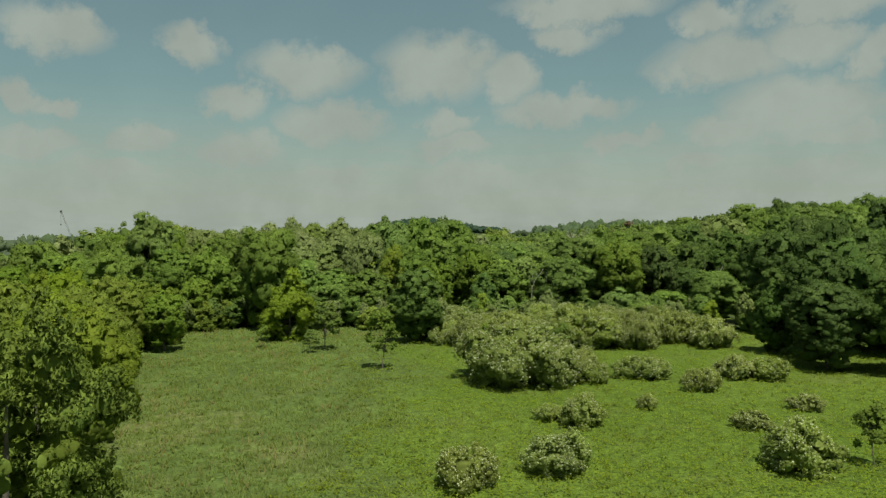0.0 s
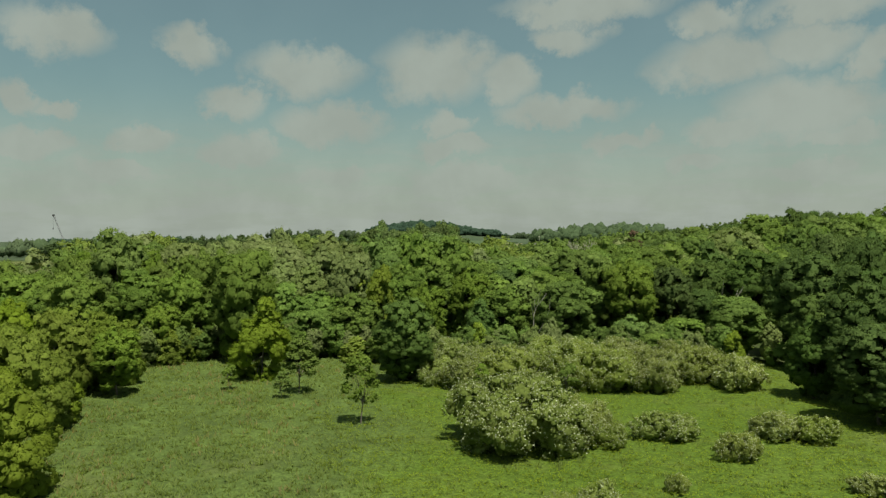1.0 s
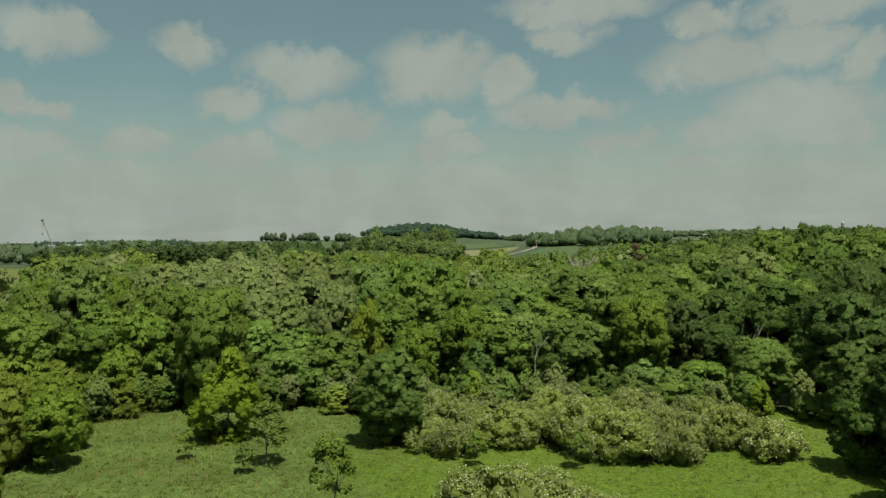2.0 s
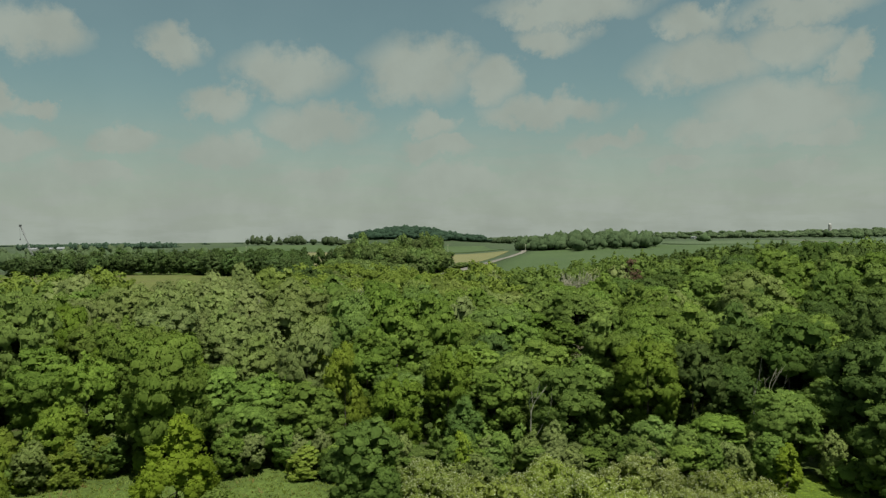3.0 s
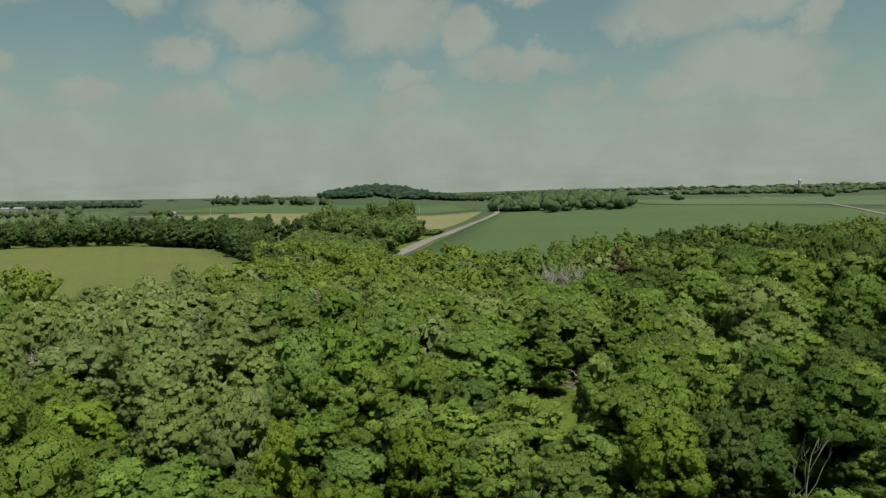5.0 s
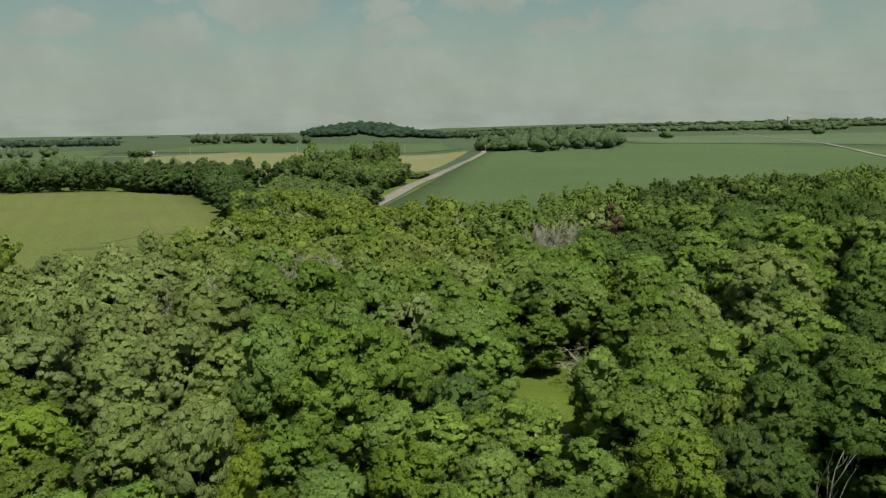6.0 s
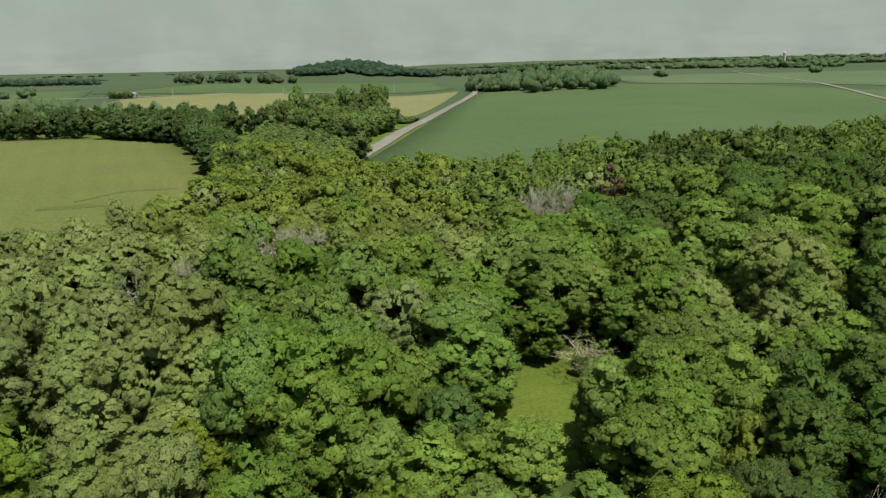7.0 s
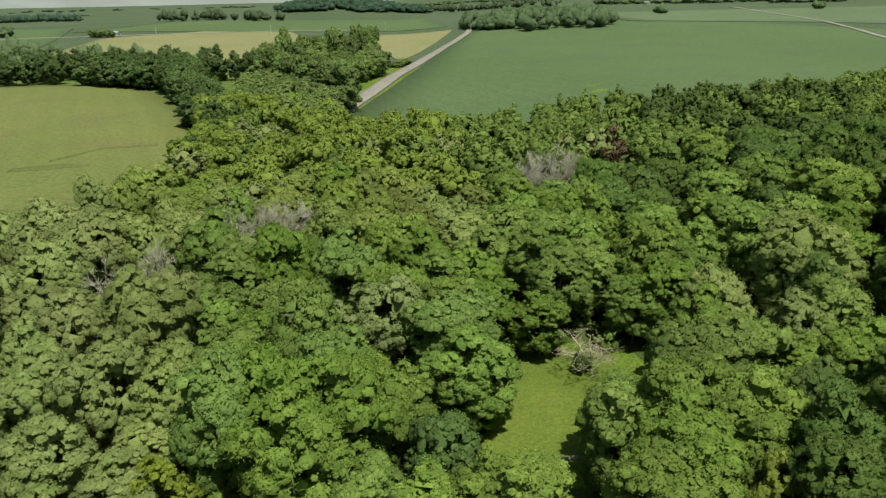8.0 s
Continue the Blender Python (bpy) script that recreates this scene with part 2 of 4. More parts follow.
def height(x, y):
    """The lie of the land."""
    x, y = np.asarray(x, float), np.asarray(y, float)
    z = -0.4 - 1.8 * np.exp(-((x - 20) / 70) ** 2 - ((y - 190) / 60) ** 2)
    z = z + 7.5 * ss(x, 45, 130) * ss(y, 110, 210) * (1 - 0.6 * ss(y, 380, 600))
    z = z + 9 * ss(x, 150, 420) * ss(y, 550, 950) + 12 * ss(x, 300, 1500) * ss(np.hypot(x, y), 1800, 3000)
    z = z + 10 * np.exp(-((x - 230) / 110) ** 2 - ((y - 1120) / 110) ** 2)
    z = z + 25 * np.exp(-((x + 35) / 120) ** 2 - ((y - 1570) / 110) ** 2) + 8 * np.exp(-((x + 15) / 260) ** 2 - ((y - 1560) / 150) ** 2) + 14 * np.exp(-((x + 300) / 300) ** 2 - ((y - 1400) / 250) ** 2)
    z = z + 3 * np.exp(-((x + 800) / 400) ** 2 - ((y - 1850) / 300) ** 2)
    z = z + 0.25 * np.sin(x * 0.05) * np.cos(y * 0.043) + 1.5 * np.sin(x * 0.004 + 1) * np.sin(y * 0.0035) * ss(y, 350, 800)
    return z


def ground_at(x, y):
    return float(height(x, y))


def mesh_of(name, verts, faces, *more):
    """A mesh from arrays of corners and triangles (or quads)."""
    me = bpy.data.meshes.new(name)
    verts, faces = np.asarray(verts, np.float32), np.asarray(faces, np.int32)
    k = faces.shape[1]
    me.vertices.add(len(verts))
    me.vertices.foreach_set("co", verts.ravel())
    me.loops.add(faces.size)
    me.loops.foreach_set("vertex_index", faces.ravel())
    me.polygons.add(len(faces))
    me.polygons.foreach_set("loop_start", np.arange(0, faces.size, k, dtype=np.int32))
    me.update(calc_edges=True)
    me.materials.append(more[-1])
    if len(more) > 1:
        me.polygons.foreach_set("use_smooth", np.ones(len(faces), bool))
        me.normals_split_custom_set_from_vertices(np.asarray(more[0], np.float32))
    return me


def child(name, me, parent, label=""):
    ob = new(name, me)
    ob.parent = parent
    return tagged(ob, label)


def part(name, bm, mat, parent, label=""):
    me = bpy.data.meshes.new(name)
    bm.to_mesh(me)
    bm.free()
    me.materials.append(mat)
    return child(name, me, parent, label)


def box(bm, x0, x1, y0, y1, z0, z1, m=None):
    c = bmesh.ops.create_cube(bm, size=1.0, matrix=(m or Matrix()) @ Matrix.Translation(((x0 + x1) / 2, (y0 + y1) / 2, (z0 + z1) / 2)) @ Matrix.Diagonal((x1 - x0, y1 - y0, z1 - z0, 1)))
    return c["verts"]


ICO_V, ICO_F = None, None


def icosahedron():
    global ICO_V, ICO_F
    if ICO_V is None:
        bm = bmesh.new()
        bmesh.ops.create_icosphere(bm, subdivisions=1, radius=1.0)
        bm.verts.ensure_lookup_table()
        ICO_V = np.array([v.co[:] for v in bm.verts])
        ICO_F = np.array([[v.index for v in f.verts] for f in bm.faces])
        bm.free()
    return ICO_V, ICO_F


def unit(v):
    return v / np.maximum(np.linalg.norm(v, axis=-1, keepdims=True), 1e-9)


def leaf_cards(rng, at, normal, length, width, droop=0.4, soft=None, tips=None):
    """A folded, pointed leaf (two triangles) at each place, with its shading normals."""
    k = len(at)
    side = unit(np.cross(normal, unit(rng.normal(size=(k, 3)))))
    tip = unit(np.cross(side, normal) + [0, 0, -droop])
    if tips is not None:
        tip = tips
        side = unit(np.cross(normal, tip))
    size = rng.uniform(0.65, 1.3, (k, 1))
    l, w = length * size, width * size * rng.uniform(0.8, 1.2, (k, 1))
    fold = normal * w * rng.uniform(0.1, 0.4, (k, 1))
    a, b = at - tip * l * 0.5, at + tip * l * 0.5
    c, d = at + side * w * 0.5 + fold, at - side * w * 0.5 + fold
    verts = np.stack([a, c, b, d], 1)
    i = np.arange(k) * 4
    turn = np.sum(np.cross(c - a, b - a) * normal, 1) < 0
    first = np.where(turn[:, None], np.stack([i, i + 2, i + 1], 1), np.stack([i, i + 1, i + 2], 1))
    other = np.where(turn[:, None], np.stack([i, i + 3, i + 2], 1), np.stack([i, i + 2, i + 3], 1))
    shade = unit(normal * 0.1 + (normal if soft is None else soft) * 0.9)
    return verts.reshape(-1, 3), np.concatenate([first, other]), np.repeat(shade, 4, 0)


def join_arrays(pieces):
    """Pieces of corners, triangles and, where all have them, shading normals as one."""
    verts, faces, normals, n = [], [], [], 0
    for v, f, *rest in pieces:
        verts.append(v)
        faces.append(np.asarray(f) + n)
        normals += rest
        n += len(v)
    joined = [np.concatenate(verts), np.concatenate(faces)]
    return joined + [np.concatenate(normals)] if normals else joined


def tube(points, radii, sides=5):
    """A tapered limb along a bent line, as triangles."""
    points = np.asarray(points, float)
    rings = []
    for i, p in enumerate(points):
        way = unit(points[min(i + 1, len(points) - 1)] - points[max(i - 1, 0)])
        u = unit(np.cross(way, [0.31, 0.93, 0.17]))
        v = np.cross(way, u)
        a = np.arange(sides) * 2 * math.pi / sides
        rings.append(p + radii[i] * (np.cos(a)[:, None] * u + np.sin(a)[:, None] * v))
    verts = np.concatenate(rings)
    faces = []
    for r in range(len(points) - 1):
        for s in range(sides):
            a, b = r * sides + s, r * sides + (s + 1) % sides
            faces += [(a, b, b + sides), (a, b + sides, a + sides)]
    return verts, faces


def lobes_of(rng, top, base, radius, count, lobe, lean=0.0, flat=1.0, taper=0.0):
    """Centres and sizes of the leafy boughs that make up a crown of uneven outline."""
    mid, half = (top + base) / 2, (top - base) / 2
    k = np.arange(count)
    z = 1 - 1.9 * (k + 0.5) / count
    a = k * 2.39996 + rng.uniform(0, 6.28)
    r = np.sqrt(np.maximum(0, 1 - z * z))
    way = unit(np.stack([r * np.cos(a), r * np.sin(a), z], 1) + rng.normal(0, 0.2, (count, 3)))
    turn = np.arctan2(way[:, 1], way[:, 0])
    uneven = 1 + 0.13 * np.sin(2 * turn + rng.uniform(0, 6.28)) + 0.1 * np.sin(3 * turn + 4 * way[:, 2] + rng.uniform(0, 6.28))
    reach = rng.uniform(0.76, 1.05, (count, 1)) * uneven[:, None]
    size = lobe * rng.uniform(0.62, 1.42, count)
    centre = way * reach * [radius - lobe * 0.7, radius - lobe * 0.7, (half - lobe * 0.5) * flat] + [lean, 0, mid]
    centre[:, :2] *= (1 - taper * np.clip(way[:, 2:], -0.3, 1))
    return centre, size, way


def ball(fine):
    """Corners and triangles of a round lump."""
    v, f = icosahedron()
    v, f = unit(np.asarray(v, float)), np.asarray(f)
    for _ in range(fine):
        a, b, c = v[f[:, 0]], v[f[:, 1]], v[f[:, 2]]
        n, k = len(v), len(f)
        v = np.concatenate([v, unit(a + b), unit(b + c), unit(c + a)])
        i = np.arange(k)
        p, q, r = n + i, n + k + i, n + 2 * k + i
        f = np.concatenate([np.stack([f[:, 0], p, r], 1), np.stack([f[:, 1], q, p], 1), np.stack([f[:, 2], r, q], 1), np.stack([p, q, r], 1)])
    return v, f


def lump_at(d, pick, ragged):
    return 1 + ragged * (np.sin(d[:, 0] * 6 + pick * 1.7) * np.sin(d[:, 1] * 5 + pick) + 0.6 * np.sin(d[:, 2] * 9 + pick * 2.3)) * 0.5


def bough_masses(centre, size, way, ragged, fine, fill):
    """The dense inside of each leafy mass, open where it faces the trunk."""
    v, f = ball(fine)
    mid = unit(v[f].mean(1))
    pieces = []
    for i in range(len(centre)):
        keep = f[mid @ way[i] > -0.25]
        used, new_f = np.unique(keep, return_inverse=True)
        d = v[used]
        pieces.append((centre[i] + d * (size[i] * fill * lump_at(d, i, ragged))[:, None], new_f.reshape(-1, 3), unit(d * 0.7 + way[i] * 0.6 + [0, 0, 0.1])))
    return join_arrays(pieces)


def crown_arrays(seed, top, base, radius, lobes, lobe, leaves, length, width, droop=0.4, core=0.75, ragged=0.55, extra=None, taper=0.0, heart=0.0, sprigs=14, pad=1.2, knot_fill=0.8):
    """A crown of boughs, each of many small sprigs, each sprig a knot of leaves round a dense middle."""
    rng = np.random.default_rng(seed)
    centre, size, way = lobes_of(rng, top, base, radius, lobes, lobe, taper=taper)
    # sprigs on the upper and outer side of each bough
    own = np.repeat(np.arange(lobes), np.maximum(3, np.round(sprigs * (size / lobe) ** 1.6)).astype(int))
    k = len(own)
    out = unit(rng.normal(size=(k, 3)) + way[own] * 0.75 + [0, 0, 0.3])
    out = np.where(out[:, 2:] < -0.3, unit(out * [1, 1, -0.5]), out)
    knot = centre[own] + out * (size[own] * rng.uniform(0.55, 1.02, k))[:, None] * [1, 1, pad]
    girth = size[own] * rng.uniform(0.2, 0.38, k) * (1 + 0.3 * ragged)
    # leaves round each sprig
    pick = rng.choice(k, leaves, p=girth ** 2 / np.sum(girth ** 2))
    d = unit(rng.normal(size=(leaves, 3)) + out[pick] * 0.55 + [0, 0, 0.45])
    at = knot[pick] + d * (girth[pick] * rng.uniform(0.72, 1.3, leaves))[:, None]
    normal = unit(d * 0.6 + rng.normal(0, 0.5, (leaves, 3)) + [0, 0, 0.3])
    soft = unit(d * 0.45 + out[pick] * 0.3 + way[own[pick]] * 0.5 + normal * 0.34 + [0, 0, 0.15])
    pieces = [leaf_cards(rng, at, normal, length, width, droop, soft)]
    # the dense middle of each sprig, open below and towards the trunk
    v, f = ball(0)
    mid = unit(v[f].mean(1))
    jag = 1 + 0.22 * np.sin(np.arange(len(v)) * 12.9)
    for i in range(k):
        keep = f[mid @ unit(out[i] + [0, 0, 0.4]) > -0.2]
        used, faces = np.unique(keep, return_inverse=True)
        e = v[used]
        pieces.append((knot[i] + e * (girth[i] * knot_fill * np.roll(jag, i)[used])[:, None] * [1, 1, 0.85], faces.reshape(-1, 3), unit(e * 0.55 + out[i] * 0.4 + way[own[i]] * 0.55 + [0, 0, 0.15])))
    if core:
        pieces.append(bough_masses(centre, size, way, 0.3, 0, core))
    if heart:
        v, f = ball(2)
        pieces.append((v * lump_at(v, 3, 0.2)[:, None] * [radius * heart, radius * heart, (top - base) / 2 * (heart + 0.08)] + [0, 0, (top + base) / 2], f, v))
    if extra is not None:
        extra.append((at, normal))
    return join_arrays(pieces)


def crown_mesh(name, mat, *shape, **more):
    return mesh_of(name, *crown_arrays(*shape, **more), mat)


def trunk_mesh(name, seed, top, base, radius, lobes, lobe, girth, mat, limbs=5, sides=6, taper=0.0):
    rng = np.random.default_rng(seed)
    centre, size, way = lobes_of(rng, top, base, radius, lobes, lobe, taper=taper)
    bend = rng.normal(0, 0.25, 2)
    stem = [(0, 0, -0.6), (bend[0] * 0.3, bend[1] * 0.3, max(base, 0.5) * 0.6), (bend[0], bend[1], max(base, 0.5) + (top - base) * 0.3), (bend[0] * 1.4, bend[1] * 1.2, base + (top - base) * 0.72)]
    pieces = [tube(stem, [girth * 1.25, girth, girth * 0.7, girth * 0.25], sides)]
    order = np.argsort(centre[:, 2])[:limbs * 2:2]
    for i in order:
        f = rng.uniform(0.25, 0.75)
        start = np.array(stem[1]) * (1 - f) + np.array(stem[2]) * f
        end = centre[i] + way[i] * size[i] * 0.3
        pieces.append(tube([start, (start + end) / 2 + [0, 0, 0.35], end], [girth * 0.5, girth * 0.33, girth * 0.1], max(4, sides - 2)))
    return mesh_of(name, *join_arrays(pieces), mat)


def bare_parts(seed, top, spread, mat, girth=0.16, depth=4, fork=4, thin=0.03, stem=0.42):
    """A leafless tree: a trunk, and limbs that fork into twigs."""
    rng = np.random.default_rng(seed)
    pieces = []

    def grow(p, way, length, r, level):
        sway = 0.02 if level == 0 else 0.08
        mid = p + way * length * 0.5 + rng.normal(0, sway * 0.75, 3) * length
        end = p + way * length + rng.normal(0, sway, 3) * length
        pieces.append(tube([p, mid, end] if level < 3 else [p, end], [r, r * 0.75, r * 0.5] if level < 3 else [r, r * 0.6], 3 + (level == 0) * 3))
        if level >= depth:
            return
        for j in range(fork if level else fork + 3):
            turn = rng.normal(size=3) * [1, 1, 0.55]
            nextway = unit(way * 0.75 + turn * spread + [0, 0, 0.22])
            f = rng.uniform(0.35, 1.0)
            grow(p + (end - p) * f, nextway, length * rng.uniform(0.5, 0.74), max(r * 0.48, thin), level + 1)

    grow(np.array([0, 0, -0.4]), np.array([0, 0, 1.0]), top * stem, girth, 0)
    return [("trunk", mesh_of("trunk", *pieces[0], mat), ""), ("crown", mesh_of("crown", *join_arrays(pieces[1:]), mat), "bare grey limbs and twigs")]


class Kind:
    """One kind of plant: some models, each with its parts, and the places where they stand."""

    def __init__(self, name, label, category, group, models, size):
        self.name, self.label, self.category, self.group, self.models, self.size = name, label, category, group, models, size
        self.places = [[] for _ in models]
        self.count = 0

    def put(self, x, y, top, radius, turn=None, label=""):
        """Stands on the ground at x, y and reaches the height top above it, with a crown of that radius."""
        i = self.count % len(self.models)
        self.count += 1
        turn = random.uniform(0, 360) if turn is None else turn
        h, r = self.size
        m = pose(x, y, ground_at(x, y), random.uniform(-3, 3), random.uniform(-3, 3), turn) @ Matrix.Diagonal((radius / r, radius / r * random.uniform(0.9, 1.1), top / h, 1))
        self.places[i].append((m, label))

    def build(self):
        for parts, places in zip(self.models, self.places):
            if not places:
                continue
            root = tagged(new(self.name), self.label, self.category, self.group)
            for name, me, label in parts:
                child(name, me, root, label)
            for m, label in places[1:]:
                ob = copy_thing(root, m)
                if label:
                    ob["label"] = label
            root.matrix_basis = places[0][0]
            if places[0][1]:
                root["label"] = places[0][1]


def grid_sheet(name, xs, ys, mat, lift=0.0, keep=None):
    X, Y = np.meshgrid(xs, ys)
    V = np.stack([X, Y, height(X, Y) + lift], 2).reshape(-1, 3)
    nx, ny = len(xs), len(ys)
    i, j = np.meshgrid(np.arange(nx - 1), np.arange(ny - 1))
    a = (j * nx + i).ravel()
    q = np.stack([a, a + 1, a + 1 + nx, a + nx], 1)
    if keep is not None:
        q = q[keep(V[q].mean(1))]
    me = mesh_of(name, V, q, mat)
    me.polygons.foreach_set("use_smooth", np.ones(len(me.polygons), bool))
    return me


def strip_sheet(name, left, right, mat, lift, steps=24, across=8):
    """A field or road between two bent edges, lying on the land."""
    left, right = np.array(left, float), np.array(right, float)

    def along(line, t):
        d = np.concatenate([[0], np.cumsum(np.linalg.norm(np.diff(line, axis=0), axis=1))])
        return np.stack([np.interp(t * d[-1], d, line[:, 0]), np.interp(t * d[-1], d, line[:, 1])], 1)

    t = np.linspace(0, 1, steps + 1)
    L, R = along(left, t), along(right, t)
    w = np.linspace(0, 1, across + 1)[None, :, None]
    P = L[:, None] * (1 - w) + R[:, None] * w
    V = np.concatenate([P, (height(P[..., 0], P[..., 1]) + lift)[..., None]], 2).reshape(-1, 3)
    nx = across + 1
    i, j = np.meshgrid(np.arange(across), np.arange(steps))
    a = (j * nx + i).ravel()
    rim = np.concatenate([np.arange(nx), np.arange(1, steps + 1) * nx + across, np.arange(nx * steps + across - 1, nx * steps - 1, -1), np.arange(steps - 1, -1, -1) * nx])
    low = len(V) + np.arange(len(rim) - 1)
    low = np.append(low, low[0])
    V = np.concatenate([V, V[rim[:-1]] - [0, 0, 2.0]])
    bank = np.stack([rim[:-1], low[:-1], low[1:], rim[1:]], 1)
    me = mesh_of(name, V, np.concatenate([np.stack([a, a + 1, a + 1 + nx, a + nx], 1), bank]), mat)
    me.polygons.foreach_set("use_smooth", np.arange(len(me.polygons)) < len(a))
    return me


# ---- ground, fields, road ----
def spread(lo, hi, step, a, b, grow=1.16):
    """Grid lines: even between a and b, ever wider out to lo and hi."""
    mid = list(np.arange(a, b + 1e-6, step))
    s, v = step, b
    while v < hi:
        s *= grow
        v += s
        mid.append(min(v, hi))
    s, v = step, a
    while v > lo:
        s *= grow
        v -= s
        mid.insert(0, max(v, lo))
    return np.array(mid)


tagged(new("ground", grid_sheet("ground", spread(-4600, 4600, 6, -160, 220, 1.09), spread(-4600, 4700, 6, -60, 420, 1.05), MEADOW)),
       "rolling green meadow and woodland floor of grass and weeds", "ground", kind="structure")


# a land cover of its own, its greens also greyed to carry distance haze
FARLAND = field_material("farmland", (0.046, 0.070, 0.034), (0.056, 0.080, 0.040), (0.066, 0.080, 0.044), (0.004, 0.012, 0.3), 0.3)
XS, YS = spread(-4600, 4600, 6, -160, 220, 1.09), spread(-4600, 4700, 6, -60, 420, 1.05)
tagged(new("farmland", grid_sheet("farmland", XS, YS, FARLAND, 0.25, lambda c: (c[:, 1] > 640) | (np.abs(c[:, 0]) > 600))),
       "patchwork of dull green farmland, greyed for haze, reaching the horizon", "ground", kind="structure")


def field(name, label, left, right, mat, lift=0.6, steps=30, across=16):
    tagged(new(name, strip_sheet(name, left, right, mat, lift, steps, across)), label, "field", kind="structure")


field("hay_field", "mown yellow-green hay field with faint darker streaks", [(-420, 208), (-420, 590)], [(-48, 228), (-42, 300), (-48, 340), (-62, 400), (-86, 466), (-112, 524), (-150, 590)], HAY)
field("crop_field", "large even green crop field beside a gravel road", [(-24, 330), (9.5, 478), (40, 610), (92, 848), (132, 1000), (150, 1060)], [(520, 330), (560, 620), (520, 800), (420, 960), (340, 1040)], CROP)
field("pale_crop_field", "pale green field sloping up behind the crops", [(345, 1045), (360, 1400)], [(900, 560), (1050, 1300)], CROP_PALE, 0.75)
field("ripening_field", "tan ripening grain field", [(-330, 1090), (-300, 760), (-120, 700)], [(-120, 1240), (-60, 1020), (-20, 800)], TAN, 0.75)
field("ripening_field", "tan grain field along the gravel road", [(30, 700), (24, 780), (-10, 1080)], [(38, 700), (58, 780), (118, 1060)], TAN, 0.75)
field("far_field", "distant green field below a wooded rise", [(-400, 1190), (-300, 1330)], [(118, 1130), (110, 1420)], CROP, 0.95)
field("far_field", "distant pale green field on flat land", [(-1100, 900), (-1200, 1650)], [(-340, 900), (-420, 1250)], CROP, 0.95)
STREAK = field_material("hay_streak", (0.070, 0.092, 0.026), (0.080, 0.100, 0.030), (0.074, 0.090, 0.030), (0.03, 0.08, 0.6), 0.3)
for a, b in (([(-112, 336), (-100, 338), (-88, 341)], [(-112, 341), (-100, 346), (-88, 343)]), ([(-104, 350), (-94, 370), (-74, 373)], [(-105, 353), (-94, 374), (-74, 375)])):
    tagged(new("grass_streak", strip_sheet("grass_streak", a, b, STREAK, 0.7, 16, 4)), "darker grass streak in the hay field", "grass", kind="structure")
tagged(new("gravel_road", strip_sheet("gravel_road", [(-24, 392), (-1, 486), (2, 500), (17, 570), (50, 700), (88, 850), (128, 1010), (150, 1130)], [(-13, 388), (9, 486), (12, 500), (27, 570), (59, 700), (96, 850), (135, 1008), (157, 1126)], GRAVEL, 0.95, 40, 4)),
       "pale straight gravel farm road between two fields", "road", kind="structure")
tagged(new("farm_lane", strip_sheet("farm_lane", [(443, 660), (560, 1022), (705, 1500)], [(449, 658), (566, 1020), (712, 1498)], GRAVEL, 1.1, 30, 2)),
       "pale farm lane running over a green field", "lane", kind="structure")
tagged(new("farm_lane", strip_sheet("farm_lane", [(-700, 1105), (-330, 1115), (-20, 1180)], [(-700, 1112), (-330, 1122), (-20, 1187)], GRAVEL, 1.2, 30, 2)),
       "pale distant lane along the edge of a field", "lane", kind="structure")


# ---- kinds of plants ----
def leafy(name, seeds, leaf_mat, top, base, radius, lobes, lobe, leaves, length, width, girth, droop=0.4, bark=BARK, limbs=5, sides=6, ragged=0.55, core=0.75, taper=0.0, heart=0.0, sprigs=14, knot_fill=0.8):
    models = []
    for s in seeds:
        models.append([("crown", crown_mesh("crown", leaf_mat, s, top, base, radius, lobes, lobe, leaves, length, width, droop, core, ragged, None, taper, heart, sprigs, 1.2, knot_fill), ""),
                       ("trunk", trunk_mesh("trunk", s, top, base, radius, lobes, lobe, girth, bark, limbs, sides, taper), "")])
    return models


broad = Kind("broadleaf_tree", "mid-green broadleaf tree with a lumpy rounded crown", "tree", "woodland trees",
             leafy("broad", range(10, 15), GREEN, 14, 0.8, 4.4, 40, 1.5, 15000, 0.2, 0.15, 0.2, sprigs=17), (14, 4.2))
broad_back = Kind("broadleaf_tree", "green broadleaf tree with a dense rounded crown", "tree", "woodland trees",
                  leafy("broad_back", range(20, 24), GREEN, 14, 3.2, 4.5, 32, 1.6, 9000, 0.22, 0.18, 0.2, limbs=2, sides=4), (14, 4.4))
olive_back = Kind("broadleaf_tree", "light olive-green broadleaf tree with a rounded crown", "tree", "woodland trees",
                  leafy("olive_back", range(25, 28), OLIVE, 14, 3.2, 4.5, 32, 1.6, 8000, 0.22, 0.18, 0.2, limbs=2, sides=4), (14, 4.5))
dark_tree = Kind("dark_broadleaf_tree", "dark green dense broadleaf tree", "tree", "woodland trees",
                 leafy("dark", range(30, 33), DARK, 13, 0.2, 4.2, 46, 1.35, 15000, 0.18, 0.14, 0.2), (13, 4.2))
dark_back = Kind("dark_broadleaf_tree", "dark green broadleaf tree with a narrow crown", "tree", "woodland trees",
                 leafy("dark_back", range(34, 37), DARK, 13, 3.2, 4.2, 30, 1.55, 8000, 0.22, 0.18, 0.2, limbs=2, sides=4), (13, 4.2))
willow = Kind("willow_tree", "pale grey-green willow with a soft rounded crown", "tree", "woodland trees",
              leafy("willow", range(40, 43), PALE, 11, 0.2, 4.2, 44, 1.4, 17000, 0.17, 0.1, 0.16, 0.1, ragged=0.15), (11, 4.2))
